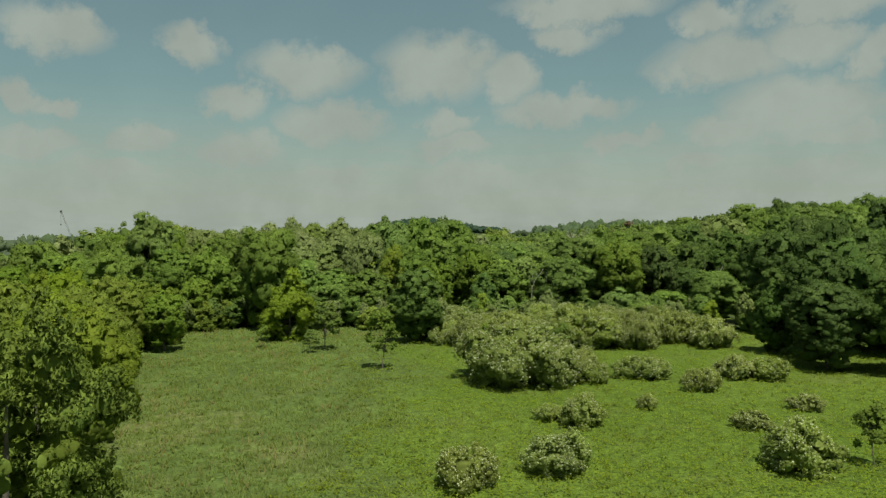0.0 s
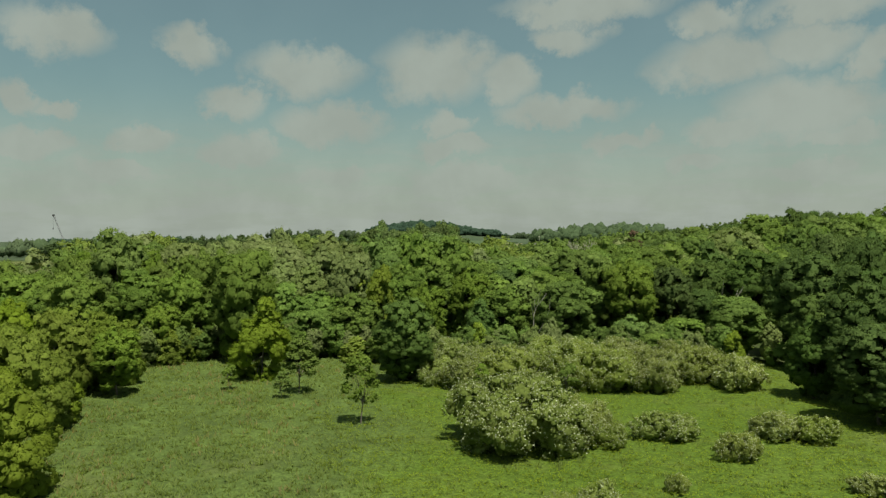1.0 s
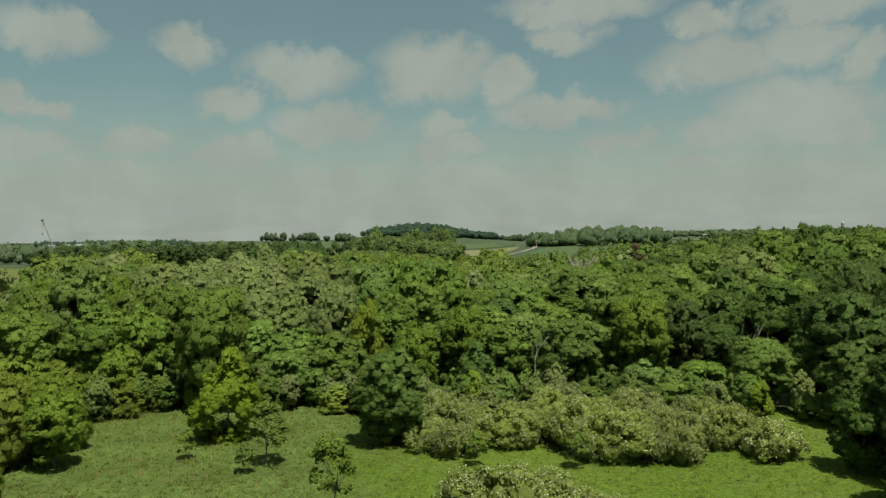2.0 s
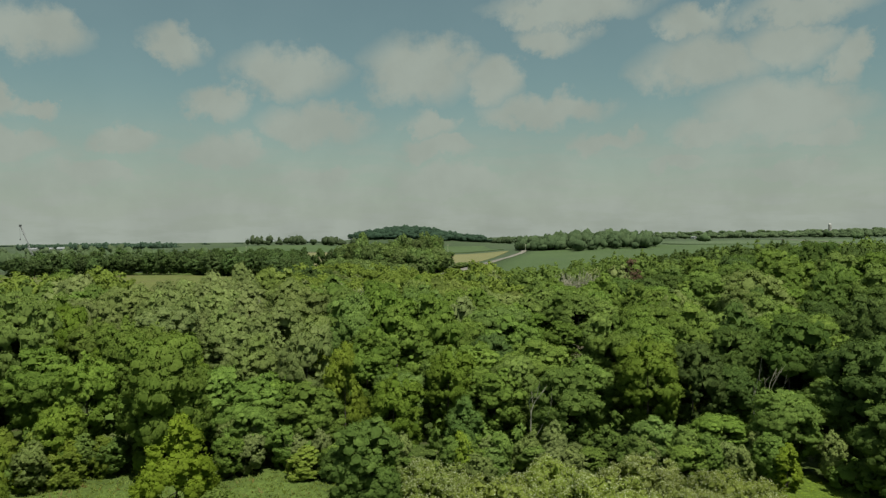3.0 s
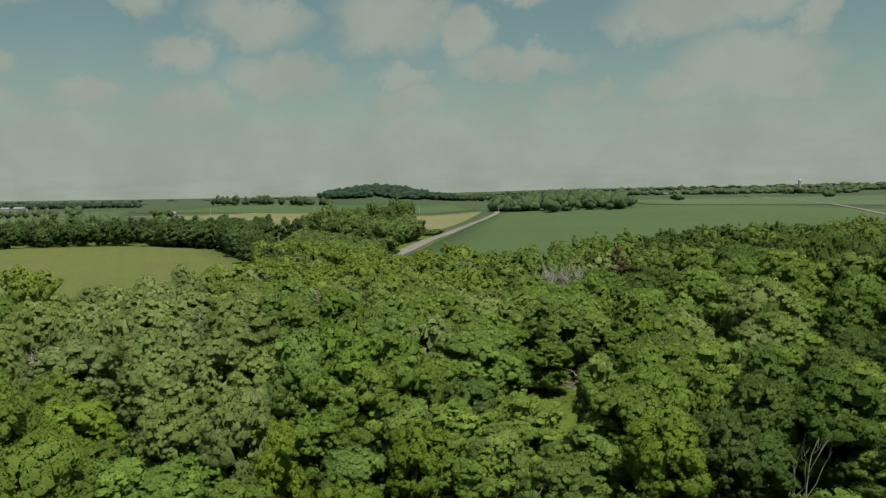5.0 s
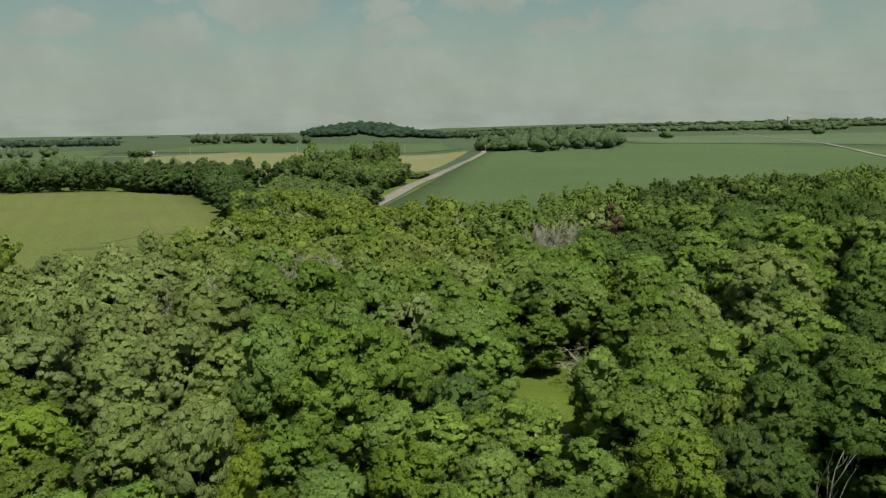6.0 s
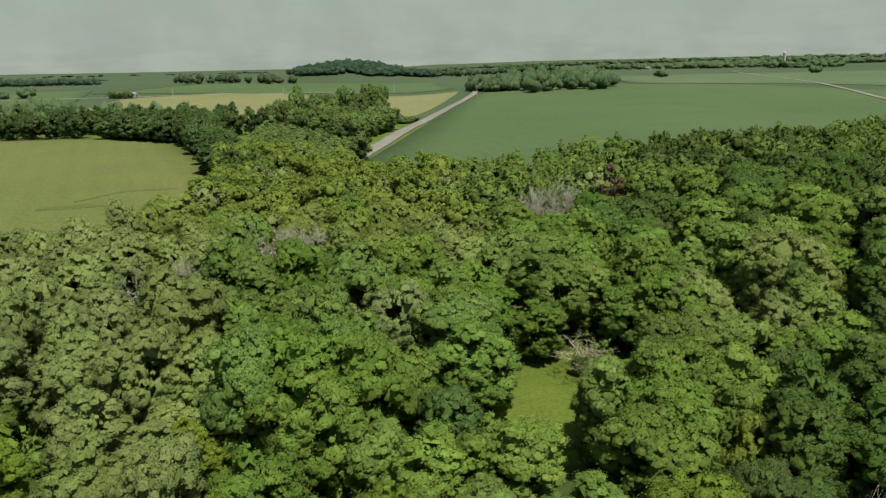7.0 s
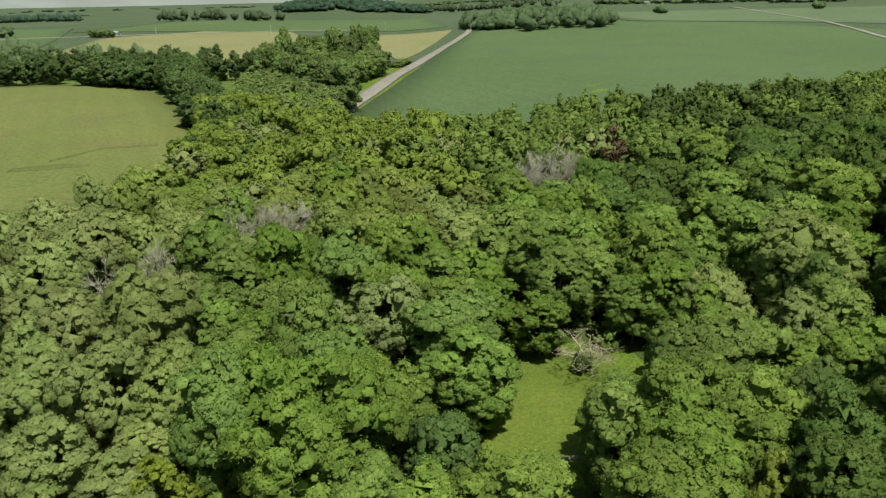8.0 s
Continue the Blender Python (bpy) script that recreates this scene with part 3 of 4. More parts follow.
willow_back = Kind("willow_tree", "pale green willow in the woodland", "tree", "woodland trees",
                   leafy("willow_back", range(45, 48), PALE, 11, 2.6, 4.2, 30, 1.55, 8500, 0.22, 0.14, 0.16, 0.1, limbs=2, sides=4, ragged=0.15), (11, 4.2))
locust = Kind("yellow_green_tree", "bright yellow-green young tree with airy foliage", "tree", "yellow-green trees",
              leafy("locust", range(50, 53), LOCUST, 9, -2.0, 3.2, 48, 0.95, 11000, 0.17, 0.12, 0.1, core=0.6, taper=0.3), (9, 3.2))
belt_tree = Kind("field_edge_tree", "dark green tree in a belt along the hay field", "tree", "field edge trees",
                 leafy("belt", range(64, 68), BELT, 14, 0.4, 5.0, 34, 1.6, 2200, 0.55, 0.42, 0.3, limbs=1, sides=4, sprigs=7), (14, 5.0))
far_tree = Kind("field_edge_tree", "light green broadleaf tree in a belt at a field edge", "tree", "field edge trees",
                leafy("far", range(60, 64), EDGE, 14, 0.4, 5.0, 34, 1.6, 2200, 0.55, 0.42, 0.3, limbs=1, sides=4, sprigs=7), (14, 5.0))
fresh = Kind("broadleaf_tree", "bright fresh green broadleaf tree with a full crown", "tree", "woodland trees",
             leafy("fresh", range(16, 18), FRESH, 13, 0.4, 4.4, 42, 1.45, 14000, 0.2, 0.15, 0.2, sprigs=17), (13, 4.4))
bare = Kind("bare_tree", "bare grey dead tree with thin branching twigs", "tree", "dead trees",
            [bare_parts(s, 12, 0.62, DEADWOOD, 0.13, 4, 5, 0.026) for s in (70, 71, 72)], (11, 4.0))
wide_bare = Kind("bare_tree", "wide bare grey tree with spreading twigs above ivy", "tree", "dead trees", [bare_parts(75, 7.5, 1.3, GREY_TWIGS, 0.12, 4, 4, 0.014)], (6.4, 2.9))
snag = Kind("dead_tree", "slender dead tree with a pale forked trunk", "tree", "dead trees", [bare_parts(s, 16, 0.3, DEADWOOD, 0.15, 3, 1, 0.032, 0.5) for s in (77, 78)], (11, 2.2))
russet = Kind("withered_tree", "dead tree with rusty brown withered leaves", "tree", "dead trees",
              leafy("russet", (76,), RUSSET, 16, 3.0, 2.8, 34, 0.8, 3600, 0.34, 0.16, 0.18, limbs=14, core=0.4), (16, 2.8))


def flowering(seed, top, radius, lobes, lobe, leaves, share=0.3):
    extra = []
    crown = crown_mesh("foliage", SHRUB, seed, top, -0.3 * top, radius, lobes, lobe, leaves, 0.16, 0.11, 0.1, 0.62, 0.6, extra, heart=0.42, sprigs=9, knot_fill=0.62)
    rng = np.random.default_rng(seed + 500)
    at, normal = extra[0]
    lit = (normal[:, 2] > 0.1) & (rng.random(len(at)) < share)
    v, f, nn = leaf_cards(rng, at[lit] + normal[lit] * 0.11, normal[lit], 0.115, 0.1, 0.0)
    stems = trunk_mesh("stems", seed, top, 0.1, radius, lobes, lobe, 0.07, BARK, 5, 5)
    return [("foliage", crown, ""), ("blossoms", mesh_of("blossoms", v, f, nn, BLOSSOM), "small creamy white blossoms"), ("stems", stems, "")]


shrub = Kind("flowering_shrub", "rounded grey-green shrub dotted with cream blossoms", "shrub", "meadow shrubs",
             [flowering(s, 2.4, 2.4, 34, 0.62, 7000, 0.26) for s in (80, 81, 82)], (2.4, 2.4))
big_shrub = Kind("flowering_shrub", "broad flowering shrub thicket with cream blossoms", "shrub", "meadow shrubs",
                 [flowering(s, 4.4, 5.0, 84, 1.05, 20000, 0.5) for s in (85, 86)], (4.4, 5.0))
sapling = Kind("sapling", "slender young tree with a sparse light crown", "tree", "saplings",
               leafy("sapling", (90, 91), SAPLING, 6, 1.3, 1.5, 26, 0.4, 1300, 0.2, 0.13, 0.05, limbs=12, core=0, taper=0.4), (6, 1.7))
close_tree = Kind("buckeye_tree", "large broadleaf tree with drooping hand-like leaf sprays", "tree", "meadow edge trees",
                  leafy("buckeye", (100,), BUCKEYE, 13, 0.2, 5.2, 130, 0.85, 26000, 0.22, 0.11, 0.26, 0.6, limbs=20, sides=7, core=0.55, sprigs=8, knot_fill=0.5), (13, 5.2))
close_locust = Kind("yellow_green_tree", "yellow-green tree at the meadow's edge", "tree", "yellow-green trees",
                    leafy("close_locust", (54, 55), YELLOW, 9, -3.0, 4.6, 60, 1.1, 16000, 0.17, 0.11, 0.12), (9, 4.6))
KINDS = [fresh, olive_back, wide_bare, snag, russet, close_tree, close_locust, broad, broad_back, dark_tree, dark_back, willow, willow_back, locust, far_tree, belt_tree, bare, shrub, big_shrub, sapling]

# ---- trees that stand out: x, y, height of the top, crown radius ----
EDGE_GREEN = [(-60, 148.5, 19, 4.8), (-66, 140, 12, 4.6), (-52, 138, 13, 4.2), (-36, 134, 9, 3.6), (-12.6, 130, 9, 3.4), (-21, 137, 9, 3.5), (-1.5, 140, 9.6, 3.6), (12, 134.5, 10, 3.5), (14.7, 138, 11.4, 3.4), (25, 139, 10, 3.6), (34, 149, 12.5, 4), (38.4, 124, 6, 3.2), (-19.4, 138, 9.4, 3.4), (60, 135, 8, 3.5)]
MID_GREEN = [(32.6, 157.5, 14.5, 3.8), (20, 149.5, 11.5, 4.0), (46.4, 168, 17.5, 4.8), (-4.6, 160, 19.6, 4.8), (-10.3, 162, 18.8, 4.4), (-2.5, 156, 16, 4.2), (3.2, 161.5, 18, 4.4), (7.2, 165, 15, 3.8), (1, 157, 11, 3.2), (5, 153, 10.8, 3.2), (18.4, 175.0, 12.8, 4.6), (32.2, 194, 10, 3.4), (9.3, 198, 15.5, 4.2), (1.5, 166, 19, 4.4), (24.3, 196, 12.5, 3.6), (26.8, 216, 13, 4.2), (43, 206, 13.5, 4.2), (48, 195.5, 12, 3.8), (52, 195, 14, 4.2), (40.3, 158.5, 16.5, 4.6), (46.2, 156.5, 16, 4.4), (36.7, 152, 15, 4.2), (33.4, 146, 14, 4)]
BACK_GREEN = [(-100, 240, 15.5, 4.8), (-106, 250, 16, 5), (-110, 262, 16.5, 5), (-116, 274, 17, 5), (-102, 228, 15, 5), (43.7, 153, 14, 3.6), (61, 171, 11, 4.2), (67.7, 169, 13.5, 4.2), (69.2, 178, 14.8, 4.2), (54.3, 172.5, 15, 4.3), (-2.5, 180, 19, 4.6), (-8.9, 208, 18.5, 4.6), (15, 211, 15, 4.4), (1.1, 208, 16.5, 4.6), (40.8, 222, 16, 4.6), (52.7, 204, 17, 4.6), (73, 214.5, 15.5, 5), (-22.6, 216.5, 17.6, 4.6), (-77, 199.5, 15.5, 5.2), (-33.6, 257, 14.6, 4.6), (17.6, 151, 11, 3.6), (60.1, 221, 14.5, 4.4)]
WILLOWS = [(-24.7, 186.5, 18, 5.6), (-46, 201, 12, 5), (-43.5, 192, 7, 4.6), (-26.7, 173.2, 15, 5), (-20.5, 174.6, 13.8, 4.8), (-30, 163.4, 11, 4.8), (-36.5, 176, 12.6, 4.8), (-15.9, 142.4, 15.8, 4.2), (-22, 162, 7.5, 4.2), (56.3, 184.5, 15, 4.8), (74, 193, 18, 6.6), (64.5, 177, 13, 4.6), (-31, 176, 7, 4), (-21.5, 167, 7.5, 4)]
DARKS = [(50.3, 146.5, 13.5, 4.6), (56.3, 142, 14, 4.8), (52, 149.5, 15.8, 5), (46, 139, 9, 3.6), (-4.3, 105.3, 9.4, 3.7), (47, 90, 13.6, 5), (43.5, 82, 9.5, 4.2), (52.5, 97, 12.8, 5), (51, 78, 11, 5), (59, 88, 12.6, 5.4), (43, 93.5, 8, 3)]
CLOSE_YELLOWS = [(-24.5, 44, 9.2, 4.2), (-29.5, 53, 8.4, 4.0), (-32.0, 62.5, 8.6, 4.6), (-38.5, 71, 9.5, 4.8), (-40, 80.5, 8.8, 4.8), (-37.6, 84.5, 4.6, 2.4), (-46, 88, 9, 4.6), (-54, 88, 10, 5), (-45, 97, 9.6, 4.6), (-41.5, 104, 8.4, 3.8), (-51.5, 100, 10.5, 5), (-50, 109, 9.5, 4.6), (-58, 106, 10, 5), (-60, 96, 10, 5), (-47, 62, 10.5, 5.5), (-38, 50, 10.5, 5)]
YELLOWS = [(-23.2, 107.8, 9.6, 3.6), (-9, 134.5, 13, 3.2), (-15.7, 155.6, 10.6, 3.6), (44.9, 148, 10.5, 2.6)]
SHRUBS = [(1.3, 44.6, 2.1, 2.0), (7.4, 47, 1.9, 2.3), (23.3, 47, 2.4, 2.6), (25.7, 71.7, 2.1, 1.7), (31.5, 78.2, 1.9, 2.4), (34.4, 76.8, 1.8, 2.1), (21.7, 78.5, 2.1, 2.7), (18, 64, 1.1, 1.0), (11.1, 58.4, 1.9, 1.9), (24.6, 57.4, 1.2, 1.5), (31.8, 63.4, 1.1, 1.4), (8.8, 60.4, 1.0, 1.3), (15.5, 76, 2.0, 2.0), (36.5, 99, 3.2, 3.4), (3.4, 101, 2.8, 2.6), (0.4, 104, 3, 2.6), (15, 83, 1.8, 1.8)]
THICKETS = [(7.5, 76.2, 5.2, 6.0), (12.4, 77.6, 3.6, 3.6), (19.4, 101.5, 4.8, 5.2), (26, 100.5, 4.4, 4.4), (32, 105, 4.2, 4.8), (9.5, 106, 3.9, 5), (15, 109, 4.2, 4.4), (25, 112, 4.0, 4.2), (3, 111, 3.8, 4.4)]
SAPLINGS = [(-7.2, 83.2, 7.0, 2.0), (-16.2, 98, 6.2, 2.4), (28.4, 47.6, 4.4, 1.2), (-17.5, 95, 3, 1.2), (-25, 100, 3.2, 1.2), (5.5, 97, 3.5, 1.2), (15.6, 96, 3.8, 1.3)]
BARES = [(-61.7, 191.8, 12.5, 3), (-57, 184, 10, 3), (48.7, 266, 18.5, 4.6), (53, 268, 18, 4.4), (44.5, 264, 17.5, 4.2), (57.5, 267.5, 17.5, 4), (-19.4, 236, 17.5, 4.6), (-14.5, 233, 17.5, 4.4), (-9.5, 236, 17.5, 4.4), (-38, 212, 15, 4.6), (-33, 216, 15.5, 4.4), (62, 139, 8.5, 3.5), (-41.5, 150, 11.5, 2.4), (-8, 240, 15.5, 3)]
stand = []


def plant(kind, rows, wide=1.0):
    for x, y, top, r in rows:
        kind.put(x, y, top, r * wide)
        stand.append((x, y, r * wide))


plant(broad, EDGE_GREEN, 1.08)
plant(broad, MID_GREEN, 1.16)
plant(broad, BACK_GREEN, 1.16)
plant(fresh, [(-37.6, 97.4, 7.4, 2.8), (-29.2, 123.5, 17.4, 4.8), (-45.2, 163, 13.0, 5.0), (-40, 155, 11.5, 4.6), (-48, 154, 12, 4.6)], 1.08)
plant(willow, WILLOWS, 1.1)
plant(dark_tree, DARKS)
plant(locust, YELLOWS)
plant(close_locust, CLOSE_YELLOWS)
plant(close_tree, [(-17.2, 27.6, 12.6, 4.3)])
plant(sapling, SAPLINGS)
plant(bare, BARES)
plant(snag, [(15.5, 125.8, 9.5, 1.8), (48.3, 136, 9.5, 1.8), (51, 137.5, 8.8, 1.6)])
plant(wide_bare, [(37.4, 187.2, 8.6, 5.6)])
# ivy at the bare tree's foot: two small dark broadleaf trees stand for it
plant(dark_tree, [(36.9, 187.4, 3.6, 1.2), (38.2, 187.8, 3.2, 1.0)])
plant(russet, [(70.8, 275.5, 17.6, 3.1)])
plant(shrub, SHRUBS)
plant(big_shrub, THICKETS)

# ---- the wood between them ----
LOWS = [(68, 267, 9), (49, 257, 10), (-14, 226, 9), (-36, 205, 8)]
CLEARINGS = [(38.5, 176, 5.5), (43.5, 186, 6), (15.5, 122, 2.5), (49.5, 132.5, 4), (30, 182, 9.5), (33, 189, 9.5), (26, 173, 9), (15, 170, 6), (42, 187, 7), (26, 166, 7), (-14, 149, 4), (64, 192, 5)]


def near_edge(x):
    """Where the wood begins, ahead of the meadow."""
    return float(np.interp(x, [-110, -60, -46, -36, -22, -8, 6, 20, 34, 46, 56, 70, 120], [60, 88, 118, 128, 126, 122, 118, 122, 120, 118, 100, 72, 40]))


def far_edge(x):
    return float(np.interp(x, [-150, -64, -40, -12, 2, 30, 80, 130, 170, 230, 320], [440, 440, 430, 395, 362, 346, 346, 344, 352, 366, 385]))


def field_side(y):
    """The wood's edge along the hay field."""
    return float(np.interp(y, [60, 205, 226, 240, 262, 290, 330, 400, 440], [-150, -145, -74, -48, -45, -46, -52, -62, -68]))


def wooded(x, y):
    return near_edge(x) < y < far_edge(x) and (x > field_side(y) or (x < -86 and y < 130 - 1.3 * x))


def back_models(seeds, top, base, radius, leaves, length):
    return [crown_arrays(s, top, base, radius, 26, 1.5, leaves, length, length * 0.8, sprigs=3) for s in seeds], top, radius


BACK = {"green": back_models((20, 21, 22), 14, 4.4, 4.4, 620, 0.6), "olive": back_models((25, 26), 14, 4.4, 4.4, 620, 0.6), "dark": back_models((34, 35), 13, 4.2, 4.2, 620, 0.6), "pale": back_models((45, 46), 11, 3.2, 4.2, 620, 0.6)}
back_pieces = {"green": [], "olive": [], "dark": [], "pale": []}


def put_back(key, x, y, top, radius, r):
    """A tree deep in the wood, told from its neighbours by its crown alone."""
    models, h0, r0 = BACK[key]
    v, f, nn = models[r.randrange(len(models))]
    a = r.uniform(0, 6.283)
    turn = np.array([[math.cos(a), -math.sin(a), 0], [math.sin(a), math.cos(a), 0], [0, 0, 1]])
    back_pieces[key].append(((v * [radius / r0, radius / r0, top / h0]) @ turn.T + [x, y, ground_at(x, y)], f, nn @ turn.T))


rng = random.Random(5)
cells = {}
for x, y, r in stand:
    cells.setdefault((int(x // 8), int(y // 8)), []).append((x, y, min(r, 4.5) * 0.86))
for _ in range(26000):
    y = rng.uniform(50, 440)
    x = rng.uniform(-60 - 0.25 * y, 45 + 0.58 * y)
    if not wooded(x, y):
        continue
    near, deep = y < 186, y > 262 or x < -85 or x > 120
    r = rng.uniform(4.0, 6.6)
    gap = r * (0.7 if y > 228 else 0.74 if y > 186 else 0.82)
    if any((x - a) ** 2 + (y - b) ** 2 < (q + 0.75 * r - 1.0) ** 2 for a, b, q in CLEARINGS):
        continue
    i, j = int(x // 8), int(y // 8)
    if any((x - a) ** 2 + (y - b) ** 2 < (gap + g) ** 2 for di in (-1, 0, 1) for dj in (-1, 0, 1) for a, b, g in cells.get((i + di, j + dj), ())):
        continue
    cells.setdefault((i, j), []).append((x, y, gap))
    n1 = noise.noise(Vector((x * 0.022, y * 0.022, 3.1)))
    n2 = noise.noise(Vector((x * 0.05, y * 0.05, 8.4)))
    n3 = noise.noise(Vector((x * 0.11, y * 0.11, 5.7)))
    top = 14.0 + 2.6 * n1 + 3.0 * n3 + rng.uniform(-1.9, 1.8) - 2.4 * float(ss(y, 235, 310)) * float(ss(x, 45, 5))
    top *= float(np.interp(y - near_edge(x), [0, 6, 24], [0.5, 0.7, 1.0]))
    top += 1.5 * float(ss(x, 60, 110)) * float(ss(y, 270, 220))
    top += 2.9 * float(ss(x, -28, -45)) * float(ss(y, 118, 150)) * float(ss(y, 290, 250))
    top -= 5.5 * float(ss(-x / y, 0.41, 0.5)) * float(ss(y, 215, 190))
    r = min(r, top * 0.38)
    if any((x - a) ** 2 + (y - b) ** 2 < q * q for a, b, q in LOWS):
        top *= 0.72
    if (x < -12 and 136 < y < 235 and n2 > -0.1) or n2 > 0.46:
        key, pair, h, r = "pale", (willow, willow_back), top * 0.9, r * 1.08
    elif n2 < -0.46 or (x > 56 and n1 < -0.08) or (x > 92 and y > 190 and n1 < 0.02) or (x > 36 + 0.4 * max(0, y - 150) and y < 175 and n2 < 0.25):
        key, pair, h = "dark", (dark_tree, dark_back), top
    elif y > 225 and x < 34 and n3 > -0.25:
        key, pair, h = "olive", (olive_back, olive_back), top
    else:
        key, pair, h = "green", (broad, broad_back), top
    if deep:
        put_back(key, x, y, h, r, rng)
    elif x < -40 and y < 122:
        close_locust.put(x, y, h * 0.62, r * 0.9)
    elif (x < -30 and y < 172 and n2 < 0.25) or (key == "green" and near and n3 > 0.42):
        fresh.put(x, y, h, r)
    elif key == "green" and rng.random() < (0.06 if y < 150 else 0.015):
        locust.put(x, y, h * 0.85, r * 0.9)
    else:
        pair[0 if near else 1].put(x, y, h, r)
for key, mat, words in (("green", GREEN, "dense mid-green canopy deep in the wood"), ("olive", OLIVE, "light olive-green canopy deep in the wood"), ("dark", DARK, "dark green canopy deep in the wood"), ("pale", PALE, "pale green willow canopy deep in the wood")):
    tagged(new("woodland_canopy", mesh_of("woodland_canopy", *join_arrays(back_pieces[key]), mat)), words, "woods", kind="stuff")

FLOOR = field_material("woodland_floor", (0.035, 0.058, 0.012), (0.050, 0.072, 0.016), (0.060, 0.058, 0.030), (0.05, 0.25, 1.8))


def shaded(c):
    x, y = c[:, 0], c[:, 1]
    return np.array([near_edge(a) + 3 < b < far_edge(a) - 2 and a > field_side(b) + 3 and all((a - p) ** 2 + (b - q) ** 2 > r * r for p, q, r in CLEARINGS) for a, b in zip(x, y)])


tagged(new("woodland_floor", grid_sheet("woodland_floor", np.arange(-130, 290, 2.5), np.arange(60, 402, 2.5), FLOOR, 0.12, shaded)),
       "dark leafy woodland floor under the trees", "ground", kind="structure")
low_models = [crown_arrays(s, 3.0, -1.0, 2.2, 9, 0.8, 170, 0.34, 0.26, sprigs=2) for s in (120, 121, 122)]
low_pieces = []
for _ in range(640):
    y = rng.uniform(100, 225)
    x = rng.uniform(-40 - 0.3 * y, 30 + 0.45 * y)
    if not (near_edge(x) - 1 < y < far_edge(x)) or x < field_side(y) or any((x - a) ** 2 + (y - b) ** 2 < (q - 1.5) ** 2 for a, b, q in CLEARINGS):
        continue
    v, f, nn = low_models[rng.randrange(3)]
    k = rng.uniform(0.6, 1.25)
    a = rng.uniform(0, 6.283)
    turn = np.array([[math.cos(a), -math.sin(a), 0], [math.sin(a), math.cos(a), 0], [0, 0, 1]])
    low_pieces.append((v * [k, k, k * rng.uniform(0.7, 1.4)] @ turn.T + [x, y, ground_at(x, y)], f, nn @ turn.T))
tagged(new("undergrowth", mesh_of("undergrowth", *join_arrays(low_pieces), GREEN)), "low green bushes and saplings under the trees", "bushes", kind="stuff")

# undergrowth along the wood's edge
for _ in range(130):
    x = rng.uniform(-60, 62)
    y = near_edge(x) + rng.uniform(-5, 2)
    if all((x - a) ** 2 + (y - b) ** 2 > (r + 0.5) ** 2 for a, b, r in stand):
        (locust if rng.random() < (0.7 if x < -36 else 0.08) else willow if rng.random() < 0.4 else broad).put(x, y, rng.uniform(3.0, 5.6), rng.uniform(1.3, 2.0))

# ---- belts of trees round the fields ----
def belt(count, line, depth, top, seed, kind=far_tree):
    r = random.Random(seed)
    pts = np.array(line, float)
    for k in range(count):
        t = (k + r.random()) / count * (len(pts) - 1)
        i = min(int(t), len(pts) - 2)
        p = pts[i] * (1 - t + i) + pts[i + 1] * (t - i)
        kind.put(p[0] + r.uniform(-3, 3), p[1] + r.uniform(0, 1) ** 1.3 * depth, r.uniform(*top), r.uniform(5.0, 8.0))


belt(130, [(-330, 586), (-178, 592), (-110, 538), (-88, 482)], 60, (11, 18), 1, belt_tree)
belt(40, [(-330, 640), (-170, 640), (-60, 560)], 60, (13, 19), 2, belt_tree)
belt(34, [(-84, 470), (-70, 432), (-58, 392)], 26, (11, 15), 3, belt_tree)
belt(60, [(-60, 440), (-30, 410), (-6, 380)], 70, (9, 14), 4)
belt(46, [(-62, 560), (-30, 500), (-2, 480)], 90, (11, 22), 5)
belt(38, [(-55, 610), (-20, 600), (12, 620)], 90, (14, 29), 8)
belt(14, [(0, 540), (16, 590)], 30, (13, 18), 6)
belt(5, [(30, 640), (38, 660)], 10, (3, 5), 7)

for dx in (-16, -9, -3, 4, 10):
    far_tree.put(-330 + dx, 1108 - 0.2 * dx, 9, 4.5)

for kind in KINDS:
    kind.build()


# ---- far woods ----
def wood(name, label, count, spots, leaf=1.8, per=26, seed=1, top=(11, 17), mat=HAZED_GREEN, wide=(4, 9)):
    """Distant woodland as one mass of many ragged crowns on the land."""
    r = np.random.default_rng(seed)
    pieces = []
    iv, jf = icosahedron()
    spots = np.array(spots, float)
    for k in range(count):
        cx, cy, rx, ry = spots[r.integers(len(spots))]
        a, q = r.uniform(0, 6.283), math.sqrt(r.random())
        x, y = cx + rx * q * math.cos(a), cy + ry * q * math.sin(a)
        h, w = r.uniform(*top) * r.choice([0.7, 1.0, 1.15]), r.uniform(*wide)
        z = ground_at(x, y)
        c = np.array([x, y, z + h * 0.5])
        body = np.concatenate([[[0, 0, -0.12]], unit(r.normal(size=(4, 3))) * [0.55, 0.55, 0.5] + [0, 0, 0.16]])
        for o, q in zip(body, (0.72, 0.46, 0.5, 0.42, 0.54)):
            pieces.append((c + (o + iv * q * r.uniform(0.8, 1.15, (12, 1))) * [w, w, h * 0.52], jf, unit(iv * 0.6 + o + [0, 0, 0.15])))
        d = unit(r.normal(size=(per, 3)) + [0, 0, 0.5])
        at = c + d * [w, w, h * 0.5] * r.uniform(0.75, 1.0, (per, 1))
        pieces.append(leaf_cards(r, at, unit(d + r.normal(0, 0.3, (per, 3))), leaf, leaf * 0.75, 0.2, d))
    tagged(new(name, mesh_of(name, *join_arrays(pieces), mat)), label, "woods", kind="stuff")


